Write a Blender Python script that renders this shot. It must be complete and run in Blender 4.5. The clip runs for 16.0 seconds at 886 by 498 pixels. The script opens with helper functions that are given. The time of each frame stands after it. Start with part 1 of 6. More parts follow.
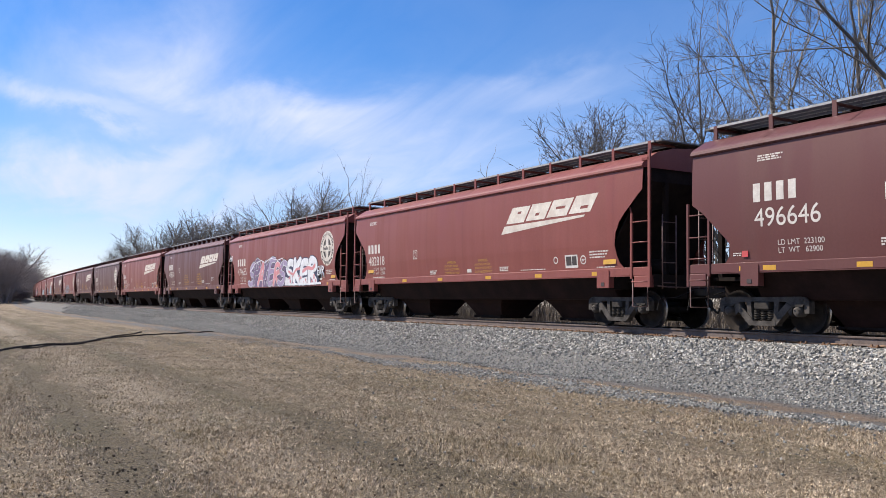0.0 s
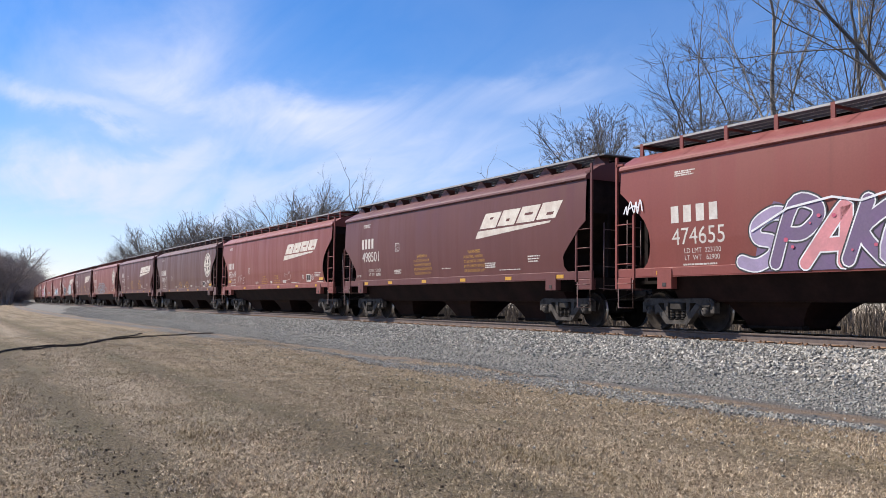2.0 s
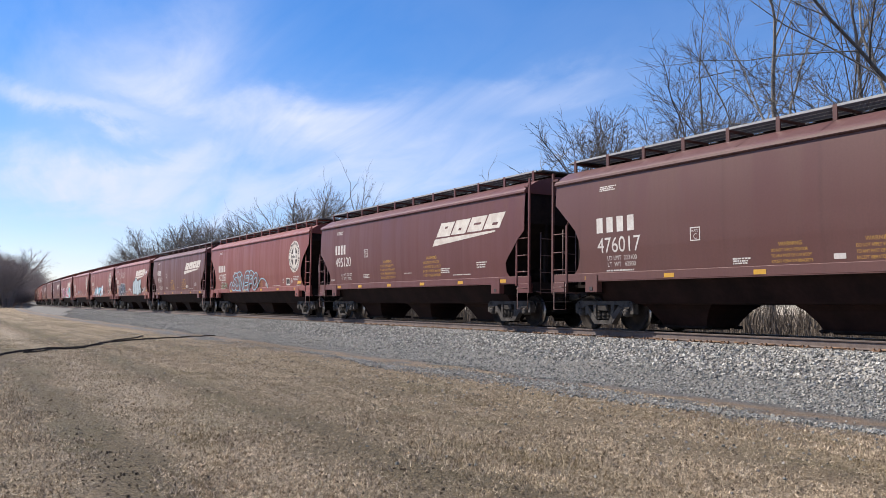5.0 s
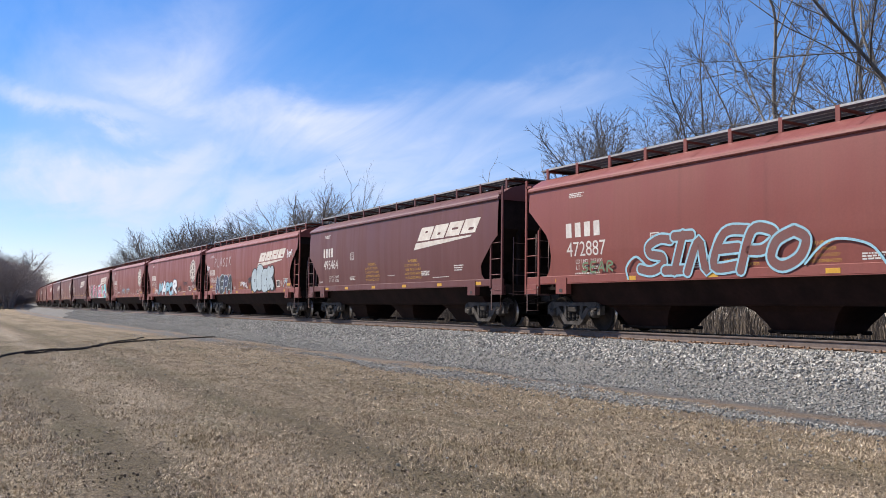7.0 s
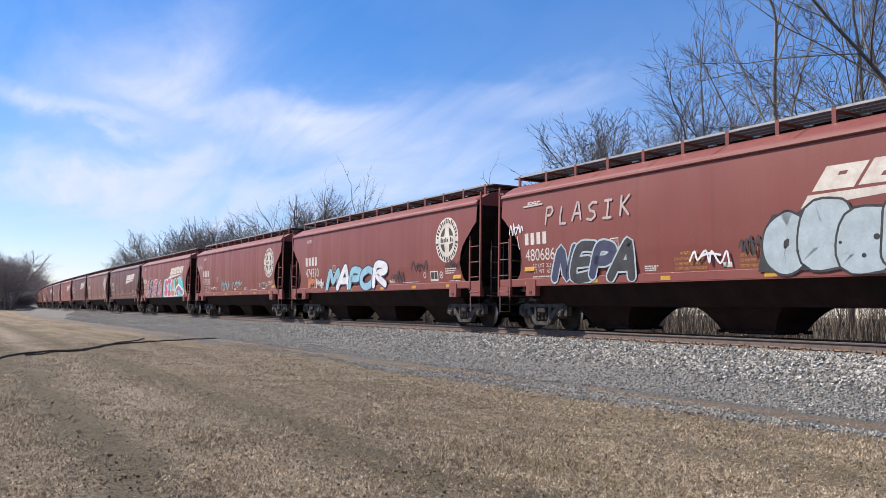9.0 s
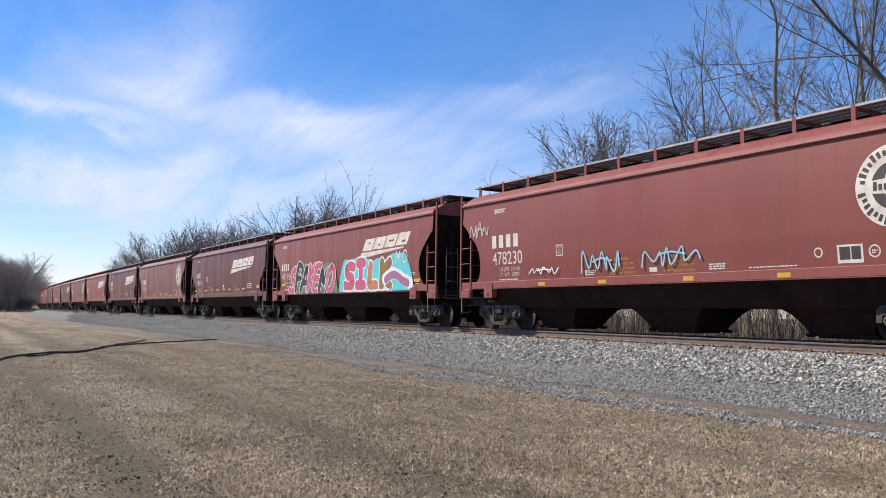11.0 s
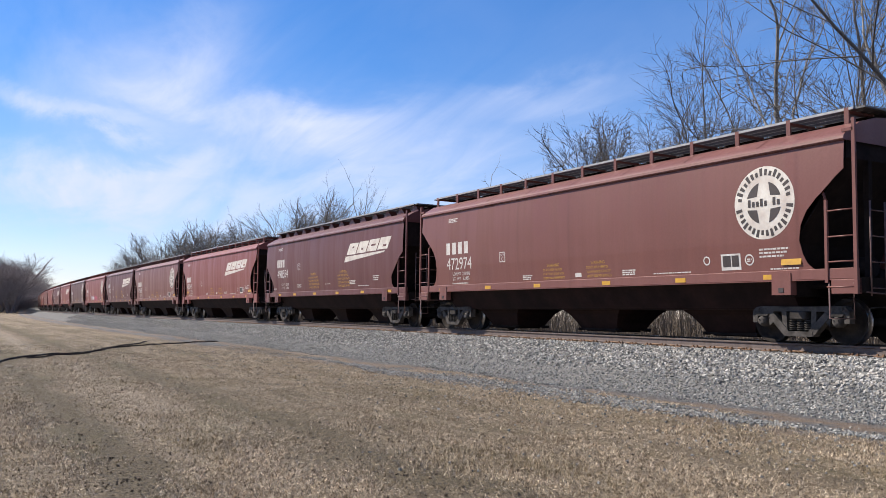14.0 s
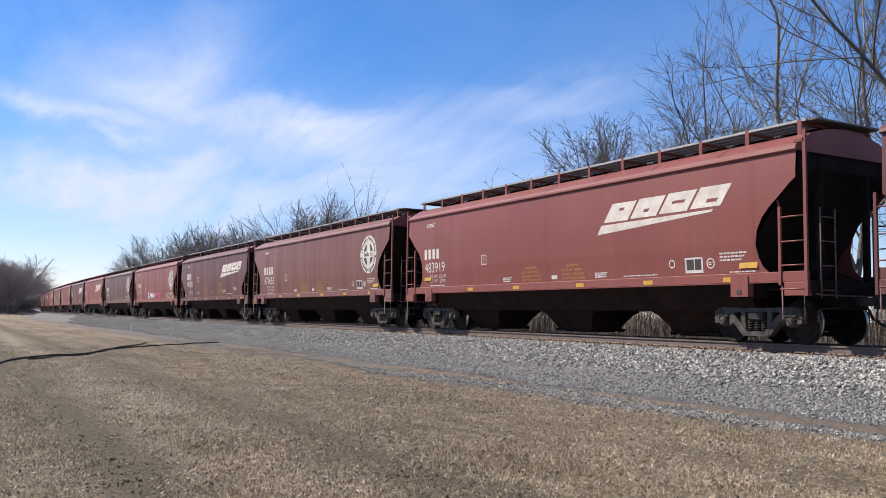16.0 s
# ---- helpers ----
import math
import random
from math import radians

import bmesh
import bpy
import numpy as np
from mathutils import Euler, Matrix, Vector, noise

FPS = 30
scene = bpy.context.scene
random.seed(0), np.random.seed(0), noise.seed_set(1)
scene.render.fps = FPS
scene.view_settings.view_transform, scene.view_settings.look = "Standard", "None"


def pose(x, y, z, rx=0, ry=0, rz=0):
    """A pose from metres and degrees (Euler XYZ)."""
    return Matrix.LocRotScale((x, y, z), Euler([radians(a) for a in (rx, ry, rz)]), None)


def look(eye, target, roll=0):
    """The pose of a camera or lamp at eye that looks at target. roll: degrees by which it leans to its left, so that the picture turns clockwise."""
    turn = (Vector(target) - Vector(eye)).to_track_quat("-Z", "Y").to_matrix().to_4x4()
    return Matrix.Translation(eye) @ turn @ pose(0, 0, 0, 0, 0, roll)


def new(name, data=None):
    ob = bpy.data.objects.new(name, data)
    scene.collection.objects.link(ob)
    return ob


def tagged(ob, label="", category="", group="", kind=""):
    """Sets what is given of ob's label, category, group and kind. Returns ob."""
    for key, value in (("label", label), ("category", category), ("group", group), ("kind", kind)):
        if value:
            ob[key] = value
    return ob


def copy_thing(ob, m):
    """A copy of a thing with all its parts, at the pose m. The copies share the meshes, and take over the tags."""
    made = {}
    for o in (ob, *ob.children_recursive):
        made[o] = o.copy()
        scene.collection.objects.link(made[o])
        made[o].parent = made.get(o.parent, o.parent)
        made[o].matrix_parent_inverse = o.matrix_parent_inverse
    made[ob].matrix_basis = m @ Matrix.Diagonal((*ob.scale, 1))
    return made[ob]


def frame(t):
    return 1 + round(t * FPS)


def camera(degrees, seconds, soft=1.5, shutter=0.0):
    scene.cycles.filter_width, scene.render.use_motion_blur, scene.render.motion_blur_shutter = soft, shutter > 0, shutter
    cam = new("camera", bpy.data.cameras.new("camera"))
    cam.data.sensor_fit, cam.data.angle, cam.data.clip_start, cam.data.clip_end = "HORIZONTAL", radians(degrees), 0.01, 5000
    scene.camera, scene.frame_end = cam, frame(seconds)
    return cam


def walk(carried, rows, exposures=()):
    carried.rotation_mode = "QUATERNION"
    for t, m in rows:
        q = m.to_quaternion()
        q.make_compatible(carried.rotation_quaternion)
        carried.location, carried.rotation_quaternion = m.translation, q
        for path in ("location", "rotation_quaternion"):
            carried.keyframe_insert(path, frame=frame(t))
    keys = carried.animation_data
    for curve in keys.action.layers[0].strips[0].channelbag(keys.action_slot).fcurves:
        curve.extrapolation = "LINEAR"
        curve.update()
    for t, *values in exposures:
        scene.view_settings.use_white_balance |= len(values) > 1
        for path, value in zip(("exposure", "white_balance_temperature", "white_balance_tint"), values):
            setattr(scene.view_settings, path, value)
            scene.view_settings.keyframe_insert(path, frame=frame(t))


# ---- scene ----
# camera: a phone held by hand beside the line, tilting slowly upward
TURN, TILT, LEAN, EYE = 29.945, 3.66, 0.82, (0.0, 0.0, 0.4956)
cam = camera(53.92, 16.0, soft=0.75)


def view(left, up):
    a, b = radians(TURN - left), radians(TILT + up)
    way = Vector((-math.cos(a) * math.cos(b), math.sin(a) * math.cos(b), math.sin(b)))
    return look(EYE, Vector(EYE) + way, LEAN)


walk(cam, [(0, view(0, 0)), (2, view(0.036, 0.097)), (4, view(0.079, 0.206)), (6.5, view(0.144, 0.325)),
           (9, view(0.198, 0.433)), (11.5, view(0.252, 0.541)), (14, view(0.299, 0.624)), (16, view(0.361, 0.696))])

# light: high spring sun over the camera's left shoulder, thin cirrus
SUN_WAY = Vector((0.53, 0.40, -0.63)).normalized()
sun_data = bpy.data.lights.new("sun", "SUN")
sun_data.energy, sun_data.angle, sun_data.color = 5.0, radians(0.6), (1.0, 0.92, 0.82)
sun = new("sun", sun_data)
sun.matrix_world = look((0, 0, 60), Vector((0, 0, 60)) + SUN_WAY)
scene.view_settings.exposure = 0.57

world = bpy.data.worlds.new("sky")
scene.world = world
world.use_nodes = True
wn, wl = world.node_tree.nodes, world.node_tree.links
wn.clear()


def wnode(kind, **values):
    n = wn.new(kind)
    for k, v in values.items():
        n.inputs[k].default_value = v
    return n


sky = wn.new("ShaderNodeTexSky")
sky.sky_type, sky.sun_disc = "NISHITA", False
sky.sun_elevation = math.asin(-SUN_WAY.z)
sky.sun_rotation = math.atan2(-SUN_WAY.x, -SUN_WAY.y)
sky.air_density, sky.dust_density, sky.ozone_density = 1.0, 0.05, 4.0
coord = wn.new("ShaderNodeTexCoord")
split = wn.new("ShaderNodeSeparateXYZ")
wl.new(coord.outputs["Generated"], split.inputs[0])


def wmath(op, a, b=0.0, clamp=False):
    n = wn.new("ShaderNodeMath")
    n.operation, n.use_clamp = op, clamp
    for i, v in enumerate((a, b)):
        if isinstance(v, (int, float)):
            n.inputs[i].default_value = v
        else:
            wl.new(v, n.inputs[i])
    return n.outputs[0]


# the cloud sheet lies flat high above: directions are laid out on that plane
lift = wmath("ADD", wmath("MAXIMUM", split.outputs[2], 0.0), 0.16)
flat = wn.new("ShaderNodeCombineXYZ")
wl.new(wmath("DIVIDE", split.outputs[0], lift), flat.inputs[0])
wl.new(wmath("DIVIDE", split.outputs[1], lift), flat.inputs[1])


def cloud(turn, scale, stretch, detail, low, high, shift=0.0, bend=0.6):
    m = wn.new("ShaderNodeMapping")
    m.inputs["Rotation"].default_value = (0, 0, radians(turn))
    m.inputs["Scale"].default_value = (scale, scale * stretch, 1)
    m.inputs["Location"].default_value = (shift, shift * 0.7, 0)
    wl.new(flat.outputs[0], m.inputs[0])
    t = wnode("ShaderNodeTexNoise", Scale=1.0, Detail=detail, Roughness=0.58, Distortion=bend)
    wl.new(m.outputs[0], t.inputs["Vector"])
    r = wn.new("ShaderNodeMapRange")
    r.interpolation_type = "SMOOTHSTEP"
    r.inputs["From Min"].default_value, r.inputs["From Max"].default_value = low, high
    wl.new(t.outputs["Fac"], r.inputs["Value"])
    return r.outputs[0]


wisps = cloud(18, 0.75, 1.9, 9, 0.38, 0.70, 3.1)
veil = cloud(-10, 0.35, 1.3, 5, 0.30, 0.75, 8.4, 0.3)
fibre = cloud(38, 0.9, 3.2, 10, 0.22, 0.72, 1.7, 0.9)
billow = cloud(25, 1.6, 1.6, 8, 0.25, 0.70, 5.2, 0.5)
# bearing and height of a direction in degrees, for the larger sheets of cirrus
bearing_of = wmath("MULTIPLY", wmath("ARCTAN2", split.outputs[1], wmath("MULTIPLY", split.outputs[0], -1.0)), 57.2958)
height_of = wmath("MULTIPLY", wmath("ARCSINE", split.outputs[2]), 57.2958)
warp = wmath("MULTIPLY", wmath("SUBTRACT", billow, 0.5), 2.2)


def sheet_of_cirrus(at, high, long, deep, tilt, much):
    c, s_ = math.cos(radians(tilt)), math.sin(radians(tilt))
    a = wmath("SUBTRACT", bearing_of, at)
    b = wmath("SUBTRACT", wmath("ADD", height_of, warp), high)
    p = wmath("DIVIDE", wmath("ADD", wmath("MULTIPLY", a, c), wmath("MULTIPLY", b, s_)), long)
    q = wmath("DIVIDE", wmath("SUBTRACT", wmath("MULTIPLY", b, c), wmath("MULTIPLY", a, s_)), deep)
    d = wmath("ADD", wmath("MULTIPLY", p, p), wmath("MULTIPLY", q, q))
    return wmath("MULTIPLY", wmath("POWER", 2.718, wmath("MULTIPLY", d, -1.0)), much)


sheets = None
for row in ((11.0, 15.4, 5.2, 2.4, 14, 1.00), (14.5, 12.8, 6.0, 1.7, -6, 0.72), (3.2, 13.0, 3.0, 0.7, -16, 0.55), (8.5, 11.5, 4.0, 0.7, -12, 0.50),
            (6.0, 7.3, 9.0, 2.1, 3, 0.92), (13.0, 9.4, 4.5, 0.7, 14, 0.45), (19.5, 12.4, 4.0, 1.3, 8, 0.60), (23.5, 12.0, 4.5, 1.3, 16, 0.62),
            (27.0, 10.6, 7.0, 1.8, 8, 0.60), (31.0, 8.6, 6.0, 1.6, 0, 0.55), (36.5, 14.4, 5.5, 1.1, 10, 0.50), (38.0, 11.0, 5.0, 1.6, 5, 0.30), (20.0, 7.5, 8.0, 2.0, 6, 0.42)):
    one = sheet_of_cirrus(*row)
    sheets = one if sheets is None else wmath("ADD", sheets, one)
ahead = wmath("MULTIPLY", sheets, wmath("ADD", wmath("MULTIPLY", fibre, 0.55), 0.30))
low_haze = wmath("SUBTRACT", 1.0, wmath("MULTIPLY", split.outputs[2], 3.2), True)
behind = wmath("MULTIPLY", wmath("ADD", split.outputs[0], 0.2), 1.5, True)
amount = wmath("ADD", ahead, wmath("MULTIPLY", wmath("MULTIPLY", wisps, veil), behind))
amount = wmath("ADD", wmath("ADD", amount, wmath("ADD", wmath("MULTIPLY", wmath("MULTIPLY", veil, fibre), 0.20), 0.10)), wmath("MULTIPLY", low_haze, 0.10))
amount = wmath("MULTIPLY", amount, 0.95, True)
mixer = wn.new("ShaderNodeMix")
mixer.data_type = "RGBA"
wl.new(amount, mixer.inputs["Factor"])
tone = wn.new("ShaderNodeHueSaturation")
tone.inputs["Saturation"].default_value = 1.42
wl.new(sky.outputs[0], tone.inputs["Color"])
tint = wn.new("ShaderNodeMix")
tint.data_type, tint.blend_type = "RGBA", "MULTIPLY"
tint.inputs["Factor"].default_value = 1.0
tint.inputs["B"].default_value = (1.12, 0.99, 1.17, 1)
wl.new(tone.outputs[0], tint.inputs["A"])
wl.new(tint.outputs["Result"], mixer.inputs["A"])
mixer.inputs["B"].default_value = (6.1, 6.7, 8.7, 1)
back = wnode("ShaderNodeBackground", Strength=0.084)
wl.new(mixer.outputs["Result"], back.inputs["Color"])
wout = wn.new("ShaderNodeOutputWorld")
wl.new(back.outputs[0], wout.inputs[0])

# ---- materials ----


class Mat:
    """A small builder of node materials."""

    def __init__(self, name, rough=0.8, metal=0.0):
        self.m = bpy.data.materials.new(name)
        self.m.use_nodes = True
        self.t = self.m.node_tree
        self.b = self.t.nodes["Principled BSDF"]
        self.b.inputs["Roughness"].default_value = rough
        self.b.inputs["Metallic"].default_value = metal
        self.geo = None

    def node(self, kind, **values):
        n = self.t.nodes.new(kind)
        for k, v in values.items():
            n.inputs[k].default_value = v
        return n

    def put(self, value, socket):
        if isinstance(value, (int, float)):
            socket.default_value = value
        elif isinstance(value, tuple):
            socket.default_value = (*value, 1) if len(value) == 3 else value
        else:
            self.t.links.new(value, socket)

    def math(self, op, a, b=0.0, clamp=False):
        n = self.t.nodes.new("ShaderNodeMath")
        n.operation, n.use_clamp = op, clamp
        self.put(a, n.inputs[0])
        self.put(b, n.inputs[1])
        return n.outputs[0]

    def mix(self, f, a, b, mode="MIX"):
        n = self.t.nodes.new("ShaderNodeMix")
        n.data_type, n.blend_type = "RGBA", mode
        self.put(f, n.inputs["Factor"])
        self.put(a, n.inputs["A"])
        self.put(b, n.inputs["B"])
        return n.outputs["Result"]

    def place(self, local=True):
        n = self.t.nodes.new("ShaderNodeTexCoord" if local else "ShaderNodeNewGeometry")
        return n.outputs["Object" if local else "Position"]

    def scaled(self, vector, sx, sy, sz, shift=None):
        n = self.t.nodes.new("ShaderNodeMapping")
        n.inputs["Scale"].default_value = (sx, sy, sz)
        self.t.links.new(vector, n.inputs[0])
        if shift is not None:
            self.t.links.new(shift, n.inputs["Location"])
        return n.outputs[0]

    def noise(self, vector, scale, detail=4, rough=0.55, low=0.35, high=0.65, bend=0.0):
        n = self.node("ShaderNodeTexNoise", Scale=scale, Detail=detail, Roughness=rough, Distortion=bend)
        self.t.links.new(vector, n.inputs["Vector"])
        return self.ramp(n.outputs["Fac"], low, high)

    def cells(self, vector, scale, feature="F1"):
        n = self.node("ShaderNodeTexVoronoi", Scale=scale)
        n.feature = feature
        self.t.links.new(vector, n.inputs["Vector"])
        return n

    def ramp(self, v, low, high):
        r = self.t.nodes.new("ShaderNodeMapRange")
        r.inputs["From Min"].default_value, r.inputs["From Max"].default_value = low, high
        self.t.links.new(v, r.inputs["Value"])
        return r.outputs[0]

    def color(self, v):
        self.put(v, self.b.inputs["Base Color"])
        return self

    def rough(self, v):
        self.put(v, self.b.inputs["Roughness"])

    def bump(self, height, strength=0.4, distance=0.01):
        n = self.node("ShaderNodeBump", Strength=strength, Distance=distance)
        self.t.links.new(height, n.inputs["Height"])
        self.t.links.new(n.outputs[0], self.b.inputs["Normal"])


def paint(name, base, dusty, streak=0.5):
    """Weathered freight-car enamel: rain streaks, chalking, dust low down the sheet."""
    k = Mat(name, 0.5)
    p = k.place()
    info = k.t.nodes.new("ShaderNodeObjectInfo")
    big = k.noise(p, 0.35, 3, 0.5, 0.3, 0.7)
    runs = k.noise(k.scaled(p, 2.2, 1.0, 0.16), 1.0, 5, 0.6, 0.42, 0.72)
    fine = k.noise(p, 22, 4, 0.6, 0.3, 0.7)
    panel = k.noise(k.scaled(p, 0.42, 0.0, 0.0), 1.0, 1, 0.4, 0.4, 0.6)
    c = k.mix(k.math("MULTIPLY", big, 0.55), base, dusty)
    c = k.mix(k.math("MULTIPLY", panel, 0.22), c, tuple(v * 0.82 for v in base))
    c = k.mix(k.math("MULTIPLY", runs, streak * 0.5), c, tuple(v * 0.62 for v in base))
    sx = k.t.nodes.new("ShaderNodeSeparateXYZ")
    k.t.links.new(p, sx.inputs[0])
    seam = k.math("ABSOLUTE", k.math("SUBTRACT", k.math("FRACT", k.math("ADD", k.math("MULTIPLY", sx.outputs[0], 0.41), 10.5)), 0.5))
    seam = k.math("MULTIPLY", k.math("SUBTRACT", 1.0, k.math("DIVIDE", seam, 0.035), True), k.noise(k.scaled(p, 3.0, 1.0, 0.5), 1.0, 3, 0.5, 0.35, 0.65))
    c = k.mix(k.math("MULTIPLY", seam, 0.35 * streak + 0.08), c, tuple(v * 0.45 for v in base))
    c = k.mix(k.math("MULTIPLY", fine, 0.16), c, tuple(min(1, v * 1.35) for v in dusty))
    k.color(c)
    k.rough(k.math("ADD", k.math("MULTIPLY", runs, 0.2), 0.42))
    k.bump(k.math("ADD", k.math("MULTIPLY", big, 0.7), k.math("MULTIPLY", fine, 0.04)), 0.25, 0.012)
    k.b.inputs["Specular IOR Level"].default_value = 0.35
    return k.m


PAINTS = {
    "red": paint("paint_red", (0.190, 0.047, 0.038), (0.242, 0.080, 0.064)),
    "rust": paint("paint_rust", (0.190, 0.050, 0.040), (0.245, 0.084, 0.066), 0.6),
    "brown": paint("paint_brown", (0.104, 0.034, 0.031), (0.132, 0.050, 0.044), 0.35),
    "dark": paint("paint_dark", (0.102, 0.043, 0.037), (0.132, 0.062, 0.052), 0.7),
    "faded": paint("paint_faded", (0.155, 0.056, 0.045), (0.205, 0.090, 0.072), 0.8),
}


def plain(name, base, other, scale=8.0, rough=0.8, metal=0.0, depth=0.0, local=True, amount=1.0):
    k = Mat(name, rough, metal)
    p = k.place(local)
    a, b = k.noise(p, scale, 5, 0.6), k.noise(p, scale * 7, 3, 0.6)
    c = k.mix(k.math("MULTIPLY", a, amount), base, other)
    c = k.mix(k.math("MULTIPLY", b, 0.3), c, tuple(v * 0.6 for v in base))
    k.color(c)
    if depth:
        k.bump(b, 0.5, depth)
    return k.m


M_STEEL = plain("grimy_cast_steel", (0.032, 0.029, 0.027), (0.070, 0.061, 0.054), 5, 0.7, 0.15, 0.004)
M_FRAME = plain("dusty_side_frame", (0.046, 0.041, 0.037), (0.115, 0.102, 0.092), 6, 0.75, 0.1, 0.004)
# grimy underframe, darkened so that the shadow under the cars reads deep
M_UNDER = plain("grimy_shaded_underframe", (0.013, 0.010, 0.009), (0.026, 0.019, 0.017), 3, 0.85, 0.0, 0.003)
M_WHEEL = plain("wheel_steel", (0.020, 0.016, 0.014), (0.045, 0.036, 0.030), 4, 0.8, 0.1, 0.002)
M_TREAD = plain("polished_tread", (0.50, 0.49, 0.48), (0.36, 0.35, 0.34), 9, 0.28, 1.0)
M_GRATE = plain("galvanised_grating", (0.10, 0.10, 0.10), (0.18, 0.178, 0.175), 9, 0.7, 0.2)
# same grating, paler: sunlight on the edge bars is painted in
M_EDGE = plain("sunlit_grating_edge", (0.26, 0.26, 0.26), (0.40, 0.40, 0.40), 9, 0.6, 0.3)
M_RUNG = plain("worn_ladder_paint", (0.12, 0.060, 0.052), (0.20, 0.13, 0.12), 9, 0.6, 0.1)
# grime darkened further: the shade on the car ends is in this colour
M_GRIME_SHADE = plain("grime_and_shade", (0.012, 0.009, 0.0085), (0.024, 0.017, 0.015), 2.5, 0.85, 0.0, 0.003)
M_WHITE = plain("stencil_white", (0.66, 0.63, 0.58), (0.50, 0.44, 0.40), 6, 0.7)
M_CREAM = plain("logo_cream", (0.70, 0.66, 0.58), (0.50, 0.42, 0.36), 2.5, 0.65)
M_YELLOW = plain("reflector_yellow", (0.62, 0.34, 0.02), (0.45, 0.23, 0.03), 5, 0.5)
M_AMBER = plain("stencil_yellow", (0.58, 0.33, 0.05), (0.42, 0.22, 0.06), 6, 0.7)
M_REDTAG = plain("tag_red", (0.55, 0.05, 0.06), (0.45, 0.06, 0.06), 6, 0.6)
M_BLACK = plain("stencil_black", (0.035, 0.028, 0.027), (0.055, 0.04, 0.038), 6, 0.7)
M_RAIL = plain("rusty_rail", (0.115, 0.085, 0.074), (0.17, 0.130, 0.112), 5, 0.8, 0.1, 0.002, False)
M_HEAD = plain("rail_head", (0.34, 0.32, 0.30), (0.22, 0.20, 0.185), 3, 0.35, 0.8, 0.0, False)
M_RUSTY = plain("rusty_plate", (0.17, 0.092, 0.050), (0.25, 0.145, 0.085), 9, 0.9, 0.0, 0.003, False)
M_TIE = plain("creosoted_tie", (0.085, 0.065, 0.052), (0.15, 0.12, 0.098), 4, 0.9, 0.0, 0.006, False)


def no_sheen(*dull):
    """Cuts the shine of dark materials, so that shaded parts stay black."""
    for m in dull:
        m.node_tree.nodes["Principled BSDF"].inputs["Specular IOR Level"].default_value = 0.1


no_sheen(M_STEEL, M_FRAME, M_UNDER, M_WHEEL, M_GRIME_SHADE)


def stone_material(name, dark, light):
    k = Mat(name, 0.9)
    r = k.t.nodes.new("ShaderNodeNewGeometry").outputs["Random Per Island"]
    p = k.place(False)
    c = k.mix(k.math("POWER", r, 1.4), dark, light)
    warm = k.ramp(k.math("FRACT", k.math("MULTIPLY", r, 7.31)), 0.72, 1.0)
    c = k.mix(k.math("MULTIPLY", warm, 0.6), c, (0.46, 0.39, 0.31))
    cold = k.ramp(k.math("FRACT", k.math("MULTIPLY", r, 13.7)), 0.6, 1.0)
    c = k.mix(k.math("MULTIPLY", cold, 0.4), c, (0.20, 0.225, 0.205))
    c = k.mix(k.math("MULTIPLY", k.noise(p, 60, 3), 0.3), c, (0.12, 0.12, 0.115))
    k.color(c)
    return k.m


def bed_material():
    """Crushed stone seen as a surface, under and beyond the separate stones."""
    k = Mat("ballast_bed", 0.95)
    p = k.place(False)
    v = k.cells(p, 17)
    # each stone darkens to its edge: shade in the gaps, put into the colour
    c = k.mix(v.outputs["Distance"], (0.175, 0.166, 0.150), (0.03, 0.028, 0.025))
    g = k.t.nodes.new("ShaderNodeSeparateColor")
    k.t.links.new(v.outputs["Color"], g.inputs[0])
    c = k.mix(k.math("MULTIPLY", g.outputs[0], 0.5), c, (0.20, 0.19, 0.178))
    c = k.mix(k.math("MULTIPLY", k.noise(p, 0.5, 4), 0.35), c, (0.16, 0.155, 0.145))
    k.color(c)
    k.bump(k.math("SUBTRACT", 1.0, v.outputs["Distance"]), 1.0, 0.03)
    return k.m


M_STONE, M_BED = stone_material("ballast_stone", (0.11, 0.104, 0.092), (0.65, 0.615, 0.545)), bed_material()
M_GRAVEL = stone_material("dusty_gravel", (0.10, 0.098, 0.088), (0.44, 0.425, 0.38))

# the line: straight past the camera, then a wide curve away
TRACK_Y, BEND_X, BEND_R = 16.19, -64.48, 2596.6


def on_track(u):
    """Place and heading of the track's centre at u metres along it."""
    if u > BEND_X:
        return u, TRACK_Y, 0.0
    a = (BEND_X - u) / BEND_R
    return BEND_X - math.sin(a) * BEND_R, TRACK_Y + (1 - math.cos(a)) * BEND_R, a


def side_way(u, off):
    """A point at off metres across the track (negative on the camera's side)."""
    x, y, a = on_track(u)
    return x + math.sin(a) * off, y + math.cos(a) * off


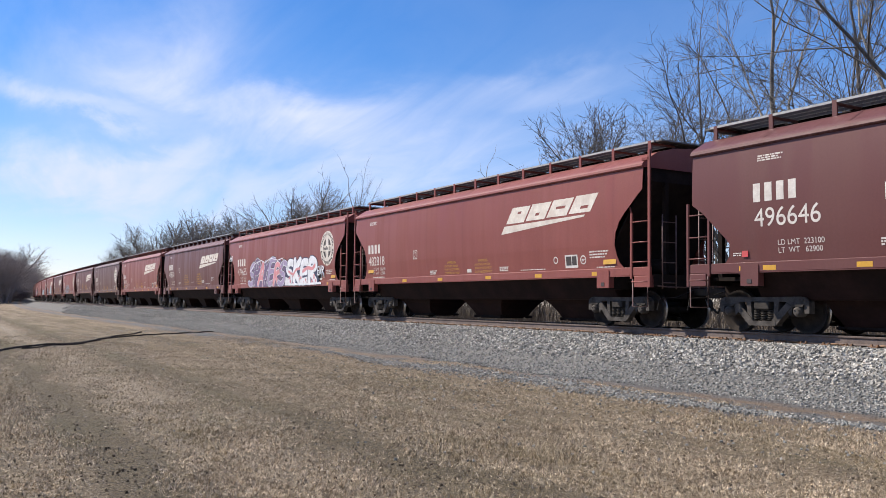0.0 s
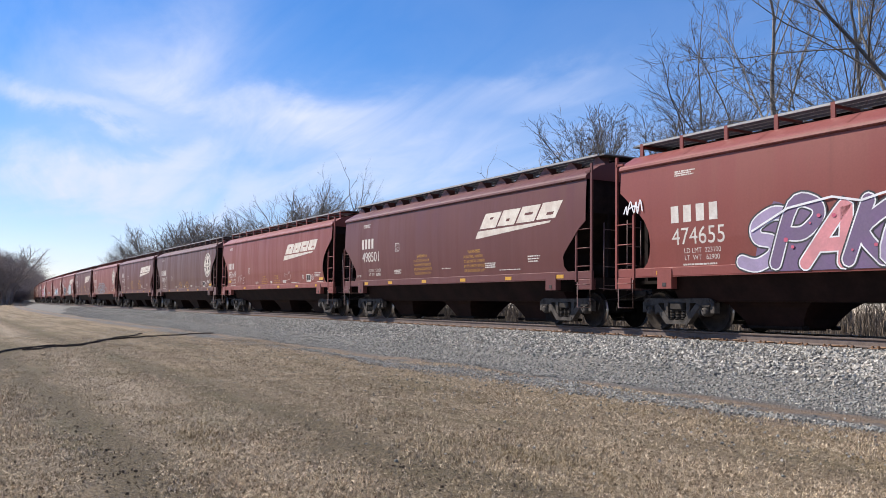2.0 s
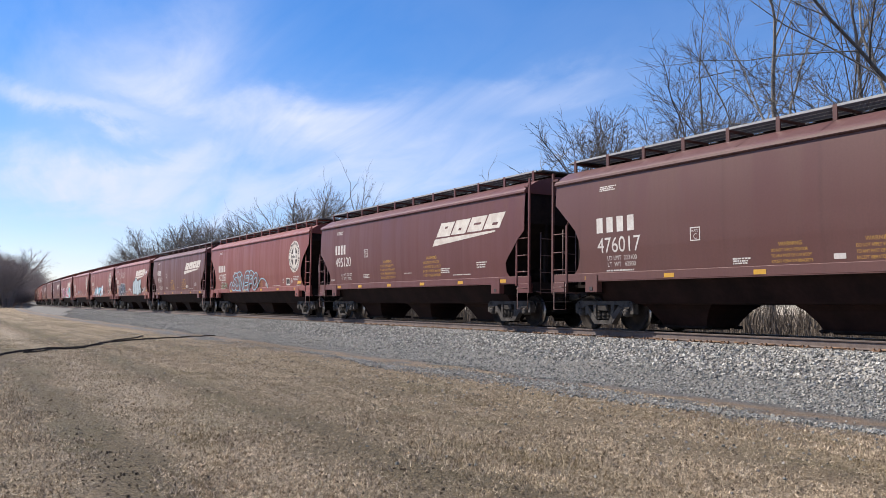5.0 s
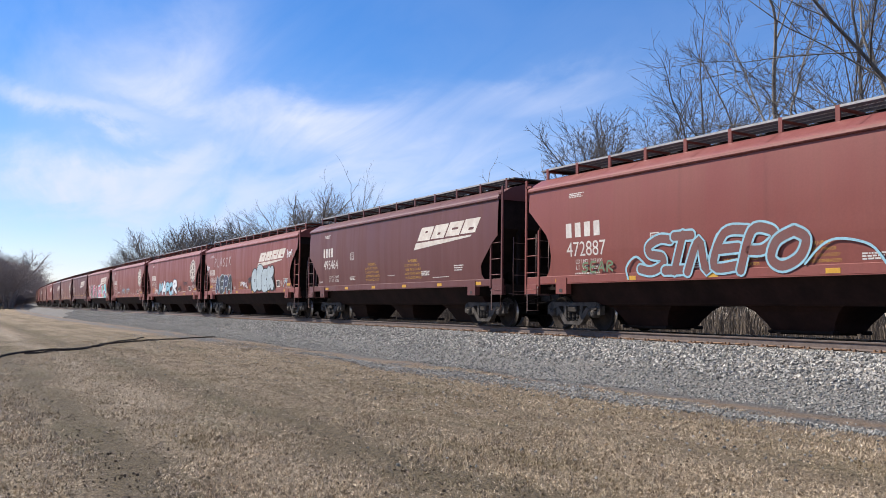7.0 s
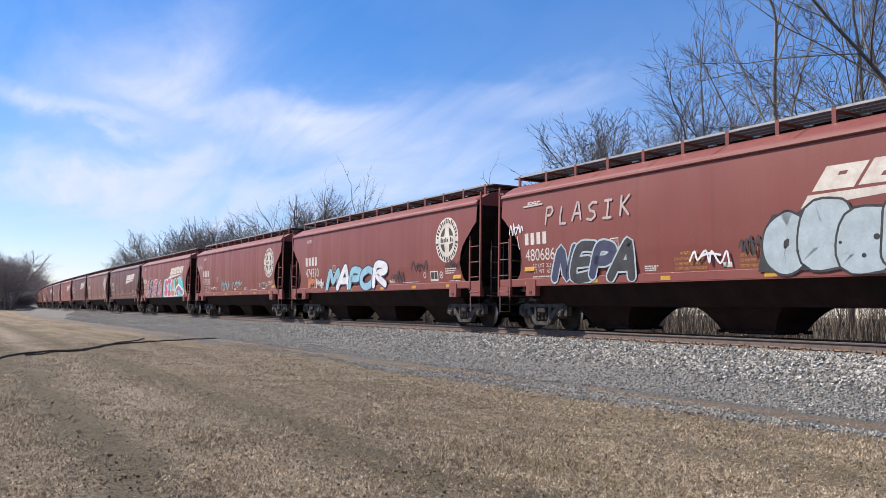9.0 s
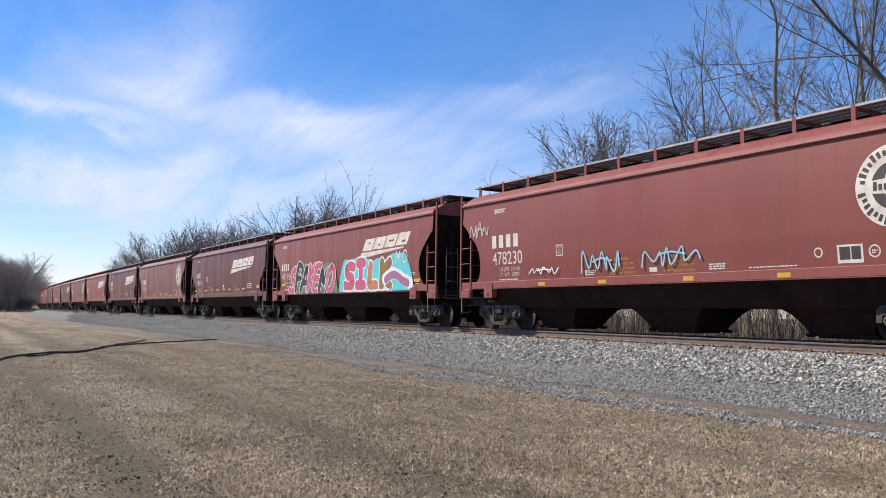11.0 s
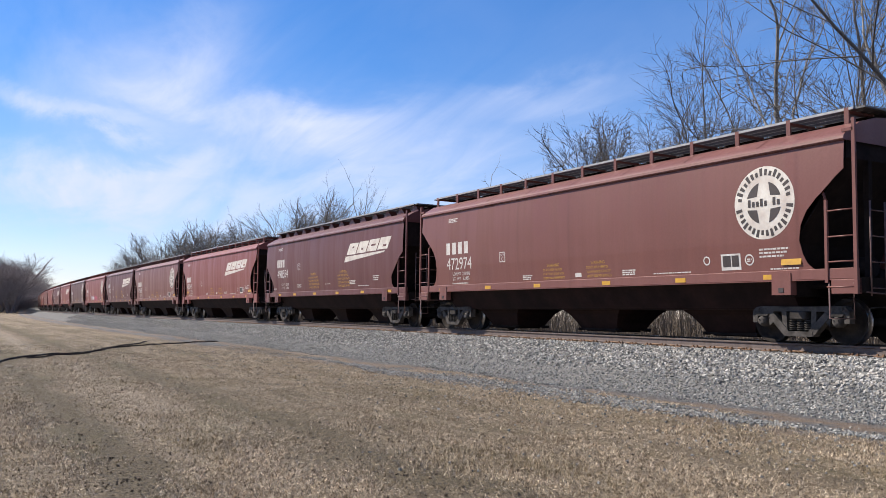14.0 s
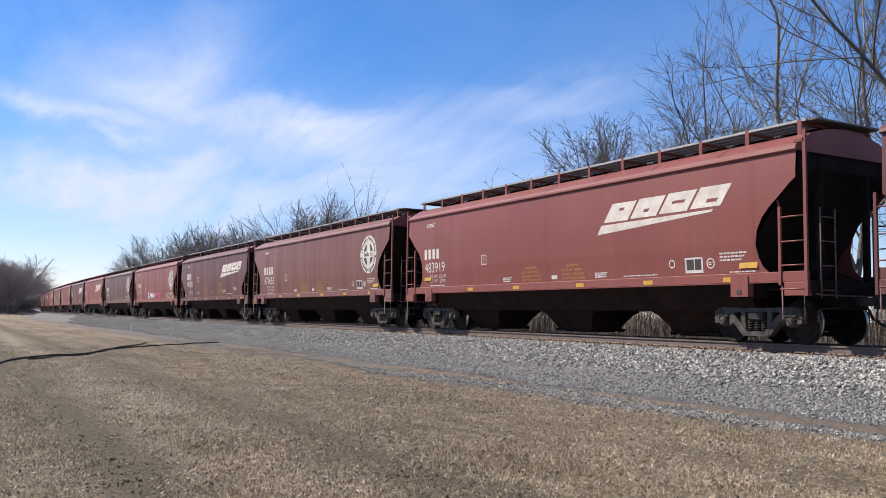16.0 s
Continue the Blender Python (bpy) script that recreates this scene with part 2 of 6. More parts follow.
def ground_material():
    k = Mat("dormant_turf", 0.95)
    p = k.place(False)
    s = k.t.nodes.new("ShaderNodeSeparateXYZ")
    k.t.links.new(p, s.inputs[0])
    back = k.math("MAXIMUM", k.math("SUBTRACT", BEND_X, s.outputs[0]), 0.0)
    off = k.math("SUBTRACT", k.math("SUBTRACT", s.outputs[1], TRACK_Y), k.math("DIVIDE", k.math("MULTIPLY", back, back), 2 * BEND_R))
    wob = k.math("MULTIPLY", k.math("SUBTRACT", k.noise(p, 0.55, 4, 0.6, 0.0, 1.0), 0.5), 2.2)
    wob2 = k.math("MULTIPLY", k.math("SUBTRACT", k.noise(p, 3.0, 4, 0.6, 0.0, 1.0), 0.5), 0.9)
    d = k.math("ADD", off, k.math("ADD", wob, wob2))
    # turf: straw, thatch, bare soil, a little moss, in streaks along the line where mowers and tyres ran
    straw = k.mix(k.noise(p, 45, 4, 0.7), (0.17, 0.120, 0.067), (0.60, 0.46, 0.30))
    straw = k.mix(k.noise(p, 9, 4, 0.7, 0.45, 0.75), straw, (0.20, 0.140, 0.080))
    streak = k.noise(k.scaled(p, 0.10, 1.05, 1), 1.0, 4, 0.55, 0.44, 0.62, 0.5)
    soil = k.mix(k.noise(p, 30, 4, 0.7), (0.070, 0.050, 0.020), (0.205, 0.148, 0.066))
    c = k.mix(k.math("MULTIPLY", streak, 0.75), straw, soil)
    yw = k.math("ADD", s.outputs[1], k.math("MULTIPLY", k.math("SUBTRACT", k.noise(p, 0.35, 4, 0.6, 0.0, 1.0), 0.5), 0.9))
    for at, wide, much in ((1.6, 0.75, 1.3), (4.1, 0.95, 1.1), (0.25, 0.4, 0.8), (-0.8, 0.5, 0.7), (7.2, 0.8, 0.5)):
        worn = k.math("SUBTRACT", 1.0, k.math("DIVIDE", k.math("ABSOLUTE", k.math("SUBTRACT", yw, at)), wide), True)
        c = k.mix(k.math("MULTIPLY", k.math("MULTIPLY", worn, much, True), k.noise(p, 2.2, 5, 0.7, 0.12, 0.36)), c, soil)
    pale = k.math("SUBTRACT", 1.0, k.math("DIVIDE", k.math("ABSOLUTE", k.math("SUBTRACT", yw, 2.75)), 0.75), True)
    c = k.mix(k.math("MULTIPLY", k.math("MULTIPLY", pale, 0.75), k.noise(p, 24, 4, 0.7, 0.35, 0.6)), c, (0.56, 0.46, 0.34))
    patch = k.noise(p, 0.9, 5, 0.65, 0.50, 0.70)
    c = k.mix(k.math("MULTIPLY", patch, 0.45), c, soil)
    moss = k.math("MULTIPLY", k.noise(k.scaled(p, 0.22, 0.7, 1), 1.0, 4, 0.6, 0.52, 0.70), k.noise(p, 18, 3, 0.6, 0.3, 0.6))
    c = k.mix(k.math("MULTIPLY", moss, 0.85), c, (0.130, 0.110, 0.034))
    # pale flecks, then dark ones: soil, and thatch shadow painted in
    c = k.mix(k.math("MULTIPLY", k.noise(p, 70, 3, 0.75, 0.52, 0.64), 0.7), c, (0.50, 0.41, 0.28))
    c = k.mix(k.math("MULTIPLY", k.noise(p, 26, 5, 0.8, 0.50, 0.62), 0.9), c, (0.035, 0.024, 0.016))
    # trodden dirt and loose gravel beside the line
    v = k.cells(p, 19)
    # gravel gaps get painted shade too
    gravel = k.mix(v.outputs["Distance"], (0.26, 0.255, 0.245), (0.07, 0.069, 0.066))
    gravel = k.mix(k.noise(p, 7, 3), gravel, (0.17, 0.165, 0.155))
    dirt = k.mix(k.noise(p, 12, 5, 0.7), (0.19, 0.125, 0.082), (0.34, 0.245, 0.165))

    def band(lo, hi, edge=0.25):
        return k.math("MULTIPLY", k.ramp(d, lo - edge, lo + edge), k.math("SUBTRACT", 1.0, k.ramp(d, hi - edge, hi + edge)))

    c = k.mix(k.math("MULTIPLY", band(-6.6, -3.0), 0.85), c, dirt)
    c = k.mix(k.math("MULTIPLY", band(-6.3, -5.2), k.noise(p, 1.3, 4, 0.6, 0.25, 0.5)), c, gravel)
    c = k.mix(k.math("MULTIPLY", band(-4.7, 6.0, 0.35), 0.95), c, gravel)
    wild = k.ramp(off, 5.5, 8.0)
    c = k.mix(wild, c, k.mix(k.noise(p, 4, 5, 0.7), (0.11, 0.085, 0.055), (0.26, 0.20, 0.13)))
    k.color(c)
    h = k.math("ADD", k.noise(p, 40, 5, 0.75, 0.2, 0.8), k.math("MULTIPLY", k.noise(p, 6, 4, 0.6, 0.2, 0.8), 1.5))
    k.bump(h, 1.0, 0.06)
    return k.m


M_GROUND = ground_material()


def straw_material(name, a, b, clump=0.0):
    """Dry stalks, each its own tone; clump darkens whole tufts, by places on the ground."""
    k = Mat(name, 0.9)
    r = k.t.nodes.new("ShaderNodeNewGeometry").outputs["Random Per Island"]
    p = k.place(False)
    c = k.mix(r, a, b)
    c = k.mix(k.math("MULTIPLY", k.noise(p, 1.2, 4), 0.4), c, tuple(v * 0.6 for v in a))
    if clump:
        flat_ = k.scaled(p, 1, 1, 0)
        c = k.mix(k.math("MULTIPLY", k.noise(flat_, 13, 4, 0.7, 0.47, 0.60), clump), c, tuple(v * 0.55 for v in a))
        c = k.mix(k.math("MULTIPLY", k.noise(k.scaled(p, 0.22, 0.7, 0), 1.0, 4, 0.6, 0.50, 0.70), 0.45), c, (0.20, 0.155, 0.06))
    k.color(c)
    return k.m


M_STRAW = straw_material("dry_grass", (0.23, 0.158, 0.086), (0.98, 0.80, 0.57), 0.80)
M_REED = straw_material("dry_weeds", (0.085, 0.066, 0.052), (0.25, 0.20, 0.155))
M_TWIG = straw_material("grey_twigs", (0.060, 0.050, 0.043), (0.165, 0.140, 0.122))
# twigs of the far wood and row, paled: distance haze is in the colour
M_HAZY = straw_material("hazy_brown_twigs", (0.20, 0.165, 0.158), (0.34, 0.29, 0.275))
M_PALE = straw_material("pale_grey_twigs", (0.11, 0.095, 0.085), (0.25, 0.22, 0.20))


def bark_material(name, a, b):
    k = Mat(name, 0.9)
    p = k.place(False)
    c = k.mix(k.noise(k.scaled(p, 1, 1, 0.25), 14, 5, 0.65), a, b)
    c = k.mix(k.math("MULTIPLY", k.noise(p, 1.5, 4), 0.4), c, tuple(v * 1.4 for v in b))
    k.color(c)
    k.bump(k.noise(k.scaled(p, 1, 1, 0.2), 20, 5), 0.7, 0.02)
    return k.m


M_BARK = bark_material("grey_bark", (0.075, 0.064, 0.055), (0.165, 0.145, 0.126))
M_BARK2 = bark_material("pale_bark", (0.15, 0.130, 0.108), (0.29, 0.262, 0.225))
# bark of the far wood, lightened for haze in the same way
M_BARK3 = bark_material("hazy_brown_bark", (0.15, 0.125, 0.115), (0.26, 0.22, 0.205))

# ---- mesh helpers ----


def mesh_of(name, bm, material, smooth=False):
    me = bpy.data.meshes.new(name)
    bm.normal_update()
    bm.to_mesh(me)
    bm.free()
    for m in material if isinstance(material, (list, tuple)) else (material,):
        me.materials.append(m)
    if smooth:
        me.polygons.foreach_set("use_smooth", [True] * len(me.polygons))
    return me


def put(name, me, parent=None, m=None, label=""):
    ob = new(name, me)
    if parent is not None:
        ob.parent = parent
    if m is not None:
        ob.matrix_basis = m
    return tagged(ob, label)


def part(name, bm, material, parent, label="", m=None, smooth=False):
    return put(name, mesh_of(name, bm, material, smooth), parent, m, label)


def box(bm, x0, x1, y0, y1, z0, z1, bevel=0.0, index=0):
    vs = [bm.verts.new((x, y, z)) for x in (x0, x1) for y in (y0, y1) for z in (z0, z1)]
    fs = [bm.faces.new([vs[i] for i in q]) for q in ((0, 1, 3, 2), (4, 6, 7, 5), (0, 4, 5, 1), (2, 3, 7, 6), (0, 2, 6, 4), (1, 5, 7, 3))]
    for f in fs:
        f.material_index = index
    if bevel:
        bmesh.ops.bevel(bm, geom=list({e for f in fs for e in f.edges}), offset=bevel, segments=1, affect="EDGES")


def slab(bm, outline, y0, y1, index=0):
    """A plate cut to an x-z outline, from y0 to y1."""
    a = [bm.verts.new((x, y0, z)) for x, z in outline]
    b = [bm.verts.new((x, y1, z)) for x, z in outline]
    n = len(outline)
    fs = [bm.faces.new(a), bm.faces.new(b[::-1])]
    for i in range(n):
        fs.append(bm.faces.new((a[i], b[i], b[(i + 1) % n], a[(i + 1) % n])))
    for f in fs:
        f.material_index = index
    return fs


def tube(bm, points, radius, sides=6, index=0, cap=True):
    """A round bar along points; radius may be a list."""
    pts = [Vector(p) for p in points]
    rings = []
    for i, p in enumerate(pts):
        d = (pts[min(i + 1, len(pts) - 1)] - pts[max(i - 1, 0)]).normalized()
        s = d.cross(Vector((0, 0, 1)) if abs(d.z) < 0.9 else Vector((1, 0, 0))).normalized()
        t = d.cross(s)
        r = radius[i] if isinstance(radius, (list, tuple)) else radius
        rings.append([bm.verts.new(p + (s * math.cos(2 * math.pi * j / sides) + t * math.sin(2 * math.pi * j / sides)) * r) for j in range(sides)])
    for a, b in zip(rings, rings[1:]):
        for j in range(sides):
            f = bm.faces.new((a[j], a[(j + 1) % sides], b[(j + 1) % sides], b[j]))
            f.material_index, f.smooth = index, True
    if cap:
        bm.faces.new(rings[0][::-1]).material_index = index
        bm.faces.new(rings[-1]).material_index = index


def lathe(bm, profile, sides=24, index=0, close=False):
    """Turns (y, r) pairs round the y axis."""
    rings = [[bm.verts.new((r * math.cos(2 * math.pi * j / sides), y, r * math.sin(2 * math.pi * j / sides))) for j in range(sides)] for y, r in profile]
    for k, (a, b) in enumerate(zip(rings, rings[1:])):
        for j in range(sides):
            f = bm.faces.new((a[j], b[j], b[(j + 1) % sides], a[(j + 1) % sides]))
            f.material_index, f.smooth = index, True
    if close:
        bm.faces.new(rings[0]).material_index = index
        bm.faces.new(rings[-1][::-1]).material_index = index


def soup(name, verts, faces, material, smooth=False):
    me = bpy.data.meshes.new(name)
    me.from_pydata(verts, [], faces)
    me.materials.append(material)
    if smooth:
        me.polygons.foreach_set("use_smooth", [True] * len(me.polygons))
    return me


# ---- ground, ballast and track ----


def rise(x, y):
    """The lie of the land."""
    off = y - TRACK_Y - max(0.0, BEND_X - x) ** 2 / (2 * BEND_R)
    z = -1.0 + 0.045 * noise.noise((x * 0.35, y * 0.35, 1.0)) + 0.02 * noise.noise((x * 1.4, y * 1.4, 5.0))
    if -60 < x < 10 and -8 < y < 12:
        z += 0.022 * noise.noise((x * 0.12, y * 1.7, 9.0))
    if off > 6:
        z += min(1.0, (off - 6) / 6) * -0.35
    if x < -230 and off < -4:
        z += min(1.0, (-230 - x) / 120) * 2.5
    return z


def ground():
    xs = [-1600, -1200, -900, -700, -560, -460, -380, -320, -280, -240, -200, -170, -140, -120, -100, -88, -76, -66]
    xs += [-60 + 0.5 * i for i in range(141)] + [13, 18, 26, 40, 70, 120, 220, 400, 700, 1200]
    ys = [-1200, -700, -400, -220, -120, -70, -40, -24, -16, -12, -10] + [-8 + 0.4 * i for i in range(56)]
    ys += [15, 16, 17, 18, 19, 20, 21, 22, 24, 26, 29, 33, 38, 46, 60, 90, 140, 220, 400, 700, 1200]
    vs = [(x, y, rise(x, y)) for x in xs for y in ys]
    n = len(ys)
    fs = [(i * n + j, (i + 1) * n + j, (i + 1) * n + j + 1, i * n + j + 1) for i in range(len(xs) - 1) for j in range(n - 1)]
    ob = new("ground", soup("ground", vs, fs, M_GROUND, True))
    return tagged(ob, "mown dormant straw-coloured turf with bare dirt streaks and gravel", "ground", kind="structure")


STEPS = [-620 + 20 * i for i in range(21)] + [-210 + 10 * i for i in range(16)] + [-60 + 2 * i for i in range(46)] + [40, 60, 90, 140]


def swept(profile, steps=STEPS, jitter=0.0):
    vs, fs, n = [], [], len(profile)
    for u in steps:
        for i, (o, z) in enumerate(profile):
            w = jitter * noise.noise((u * 0.8, o * 3.0, 2.0)) if 0 < i < n - 1 else 0.0
            x, y = side_way(u, o + w)
            vs.append((x, y, z + w * 0.3))
    for i in range(len(steps) - 1):
        for j in range(n - 1):
            fs.append((i * n + j, (i + 1) * n + j, (i + 1) * n + j + 1, i * n + j + 1))
    return vs, fs


BED = [(-4.35, -1.06), (-4.0, -0.97), (-3.2, -0.72), (-2.4, -0.44), (-1.95, -0.27), (-1.6, -0.215), (-0.9, -0.235), (0.9, -0.235), (1.6, -0.215), (1.95, -0.27), (4.3, -1.45)]


def bed_height(off):
    for (a, p), (b, q) in zip(BED, BED[1:]):
        if a <= off <= b:
            return p + (q - p) * (off - a) / (b - a)
    return -1.0


def track():
    bed = new("ballast", soup("ballast", *swept(BED, jitter=0.12), M_BED, True))
    tagged(bed, "grey crushed stone ballast bank under the rails", "ballast", kind="structure")
    rails = new("railway_track")
    tagged(rails, "steel rails spiked to old timber ties in grey ballast", "railway track", kind="structure")
    prof = [(-0.075, -0.18), (-0.075, -0.168), (-0.012, -0.145), (-0.009, -0.045), (-0.034, -0.035), (-0.036, -0.006), (-0.026, 0.0), (0.026, 0.0), (0.036, -0.006), (0.034, -0.035), (0.009, -0.045), (0.012, -0.145), (0.075, -0.168), (0.075, -0.18)]
    for side in (-1, 1):
        vs, fs = swept([(o + side * 0.755, z) for o, z in prof])
        me = soup("rail", vs, fs, M_RAIL)
        me.materials.append(M_HEAD)
        n = len(prof) - 1
        for p in me.polygons:
            if p.index % n in (6,):
                p.material_index = 1
        put("rail", me, rails)
    bm = bmesh.new()
    box(bm, -0.115, 0.115, -1.3, 1.3, -0.40, -0.195, 0.012)
    tie = mesh_of("tie", bm, M_TIE)
    bm = bmesh.new()
    box(bm, -0.10, 0.10, -0.18, 0.18, -0.194, -0.178)
    for sx, sy in ((-0.06, -0.1), (0.06, -0.1), (-0.06, 0.1), (0.06, 0.1)):
        box(bm, sx - 0.015, sx + 0.015, sy - 0.02, sy + 0.02, -0.178, -0.14)
    plate = mesh_of("tie_plate", bm, M_RUSTY)
    bm = bmesh.new()
    for s in (-1, 1):
        tube(bm, [(-0.09, s * 0.09, -0.165), (0.09, s * 0.09, -0.165)], 0.018, 5)
    anchor = mesh_of("rail_anchor", bm, M_RUSTY)
    rng = random.Random(4)
    for i in range(120):
        u = -56 + i * 0.52
        x, y, a = on_track(u)
        m = pose(x, y, rng.uniform(-0.008, 0.004), 0, 0, -math.degrees(a) + rng.uniform(-0.8, 0.8))
        t = put("tie", tie, rails, m)
        for s in (-1, 1):
            put("tie_plate", plate, t, pose(0, s * 0.755, 0))
            if s < 0:
                put("rail_anchor", anchor, t, pose(0.2 * rng.choice((-1, 1)), s * 0.755, 0))


def heap(name, label, spots, material, seed):
    """Many separate lumps of broken stone as one heap."""
    rng = np.random.default_rng(seed)
    cube = np.array([(x, y, z) for x in (-1, 1) for y in (-1, 1) for z in (-1, 1)], float)
    quads = np.array([(0, 1, 3, 2), (4, 6, 7, 5), (0, 4, 5, 1), (2, 3, 7, 6), (0, 2, 6, 4), (1, 5, 7, 3)])
    verts, faces = [], []
    for i, (u, o, k) in enumerate(spots):
        x, y = side_way(u, o)
        r = 0.5 * k * rng.uniform(0.030, 0.070)
        z = bed_height(o) + r * 0.3 if o > -4.3 else rise(x, y) + r * 0.4
        q, _ = np.linalg.qr(rng.normal(size=(3, 3)))
        verts.append((cube * (r * rng.uniform(0.7, 1.2, 3)) * rng.uniform(0.62, 1.1, (8, 1))) @ q + (x, y, z))
        faces.append(quads + 8 * i)
    verts, faces = np.concatenate(verts), np.concatenate(faces)
    ob = new(name, soup(name, verts.tolist(), faces.tolist(), material))
    tagged(ob, label, "stones", kind="stuff")


def stones():
    rng = np.random.default_rng(7)
    spots = []
    for _ in range(52000):
        spots.append((-2.0 - 120 * rng.random() ** 2.2, -3.05 + 1.6 * rng.random() ** 0.85 + 0.17 * rng.standard_normal(), 0.88))
    for _ in range(5000):
        spots.append((-3.0 - 60 * rng.random() ** 1.6, -1.15 + 0.4 * rng.random(), 0.9))
    heap("loose_ballast", "loose pale grey crushed stones down the ballast slope", spots, M_STONE, 8)
    spots = []
    for _ in range(34000):
        u = -3.0 - 110 * rng.random() ** 2.3
        spots.append((u, -3.0 - 1.45 * rng.random() ** 0.8 + 0.14 * rng.standard_normal() + 0.18 * math.sin(u * 0.45), 0.58))
    for _ in range(9000):
        u = -3.0 - 24 * rng.random() ** 1.2
        spots.append((u, -5.95 + (0.20 + 0.15 * math.sin(u * 0.31)) * rng.standard_normal() + 0.18 * math.sin(u * 0.7), 0.66))
    for _ in range(2600):
        spots.append((-3.0 - 45 * rng.random(), -5.2 - abs(2.6 * rng.standard_normal()), 0.5))
    clods = []
    for _ in range(10000):
        d, a = 5.5 + 24 * rng.random() ** 1.6, radians(180 - 29.9 + 31 - 64 * rng.random())
        x, y = d * math.cos(a), d * math.sin(a)
        if y < TRACK_Y - 6.8 and rng.random() < 0.35 + worn(x, y):
            clods.append((x, y - TRACK_Y, rng.uniform(0.10, 0.40)))
    heap("soil_clods", "small dark crumbs of soil scattered over the thin turf", clods, M_CLOD, 12)
    heap("loose_gravel", "dusty blue-grey gravel strewn beside the line", spots, M_GRAVEL, 9)


def worn(x, y):
    """How far wheels and mowers have worn the turf down in strips along the line."""
    w = y + 0.5 * noise.noise((x * 0.35, y * 0.35, 6.0)) + 0.3 * noise.noise((x * 1.3, y * 1.3, 8.0))
    return max(max(0.0, 1 - abs(w - at) / wide) * much for at, wide, much in ((1.6, 0.75, 1.05), (4.1, 0.95, 0.85), (0.25, 0.4, 0.7), (-0.8, 0.6, 0.9), (7.2, 0.8, 0.5)))


def turf():
    """Short dead grass: tufts of blades and lying straws, thin where the soil is bare."""
    rng = np.random.default_rng(11)
    gx, gy = np.arange(-46, 16.01, 0.2), np.arange(-22, 13.01, 0.2)
    bare = np.array([[noise.noise((x * 0.10, y * 1.05, 0.0)) + 0.8 * noise.noise((x * 0.9, y * 0.9, 4.0)) for y in gy] for x in gx])
    thin = np.array([[worn(x, y) for y in gy] for x in gx])
    # the ground's own facets, so that every tuft stands on it
    ex, ey = np.arange(-60, 10.01, 0.5), np.arange(-8, 14.01, 0.4)
    land = np.array([[rise(x, y) for y in ey] for x in ex])

    def at(table, xs, ys, x, y):
        i = np.clip((x - xs[0]) / (xs[1] - xs[0]), 0, len(xs) - 1.001)
        j = np.clip((y - ys[0]) / (ys[1] - ys[0]), 0, len(ys) - 1.001)
        a, b = i.astype(int), j.astype(int)
        u, v = i - a, j - b
        return table[a, b] * (1 - u) * (1 - v) + table[a + 1, b] * u * (1 - v) + table[a, b + 1] * (1 - u) * v + table[a + 1, b + 1] * u * v

    n = 165000
    d = np.where(np.arange(n) % 8 > 0, 5.0 + 34 * rng.random(n) ** 2.1, 20 * rng.random(n) ** 0.7)
    a = np.where(np.arange(n) % 8 > 0, np.radians(181.1 - 64 * rng.random(n)), np.radians(360 * rng.random(n)))
    x, y = d * np.cos(a), d * np.sin(a)
    b, w = at(bare, gx, gy, x, y), at(thin, gx, gy, x, y)
    keep = (y < TRACK_Y - 5.1 + 0.5 * np.sin(x * 0.6) * np.sin(x * 0.23)) & ~((b > 0.3) & (rng.random(n) < 0.6)) & (rng.random(n) > 1.2 * w)
    x, y, d, b = x[keep], y[keep], d[keep], b[keep]
    n, blades = len(x), 6
    far = 1 + d / 16
    high = rng.uniform(0.010, 0.030, n) * np.where(b < -0.2, 1.35, 1.0)
    z = at(land, ex, ey, x, y)
    verts = np.zeros((n, blades, 3, 3))
    for k in range(blades):
        px, py = x + rng.normal(0, 0.022, n) * far, y + rng.normal(0, 0.022, n) * far
        t, l = rng.uniform(0, 6.283, n), rng.uniform(0, 6.283, n)
        lying = rng.random(n) < 0.35
        wide = rng.uniform(0.0022, 0.0050, n) * far
        lean = np.where(lying, rng.uniform(0.05, 0.10, n), rng.uniform(0.005, 0.035, n)) * np.sqrt(far)
        h = np.where(lying, rng.uniform(0.004, 0.012, n), high * rng.uniform(0.6, 1.4, n))
        verts[:, k, 0] = np.stack([px - np.cos(t) * wide, py - np.sin(t) * wide, z - 0.004], 1)
        verts[:, k, 1] = np.stack([px + np.cos(t) * wide, py + np.sin(t) * wide, z - 0.004], 1)
        verts[:, k, 2] = np.stack([px + np.cos(l) * lean, py + np.sin(l) * lean, z + h], 1)
    total = n * blades
    me = bpy.data.meshes.new("dead_grass")
    me.vertices.add(3 * total)
    me.vertices.foreach_set("co", verts.reshape(-1))
    me.loops.add(3 * total)
    me.loops.foreach_set("vertex_index", np.arange(3 * total, dtype=np.int32))
    me.polygons.add(total)
    me.polygons.foreach_set("loop_start", np.arange(0, 3 * total, 3, dtype=np.int32))
    me.update(calc_edges=True)
    me.materials.append(M_STRAW)
    ob = new("dead_grass", me)
    tagged(ob, "short dead straw-coloured grass blades on thin soil", "grass", kind="stuff")


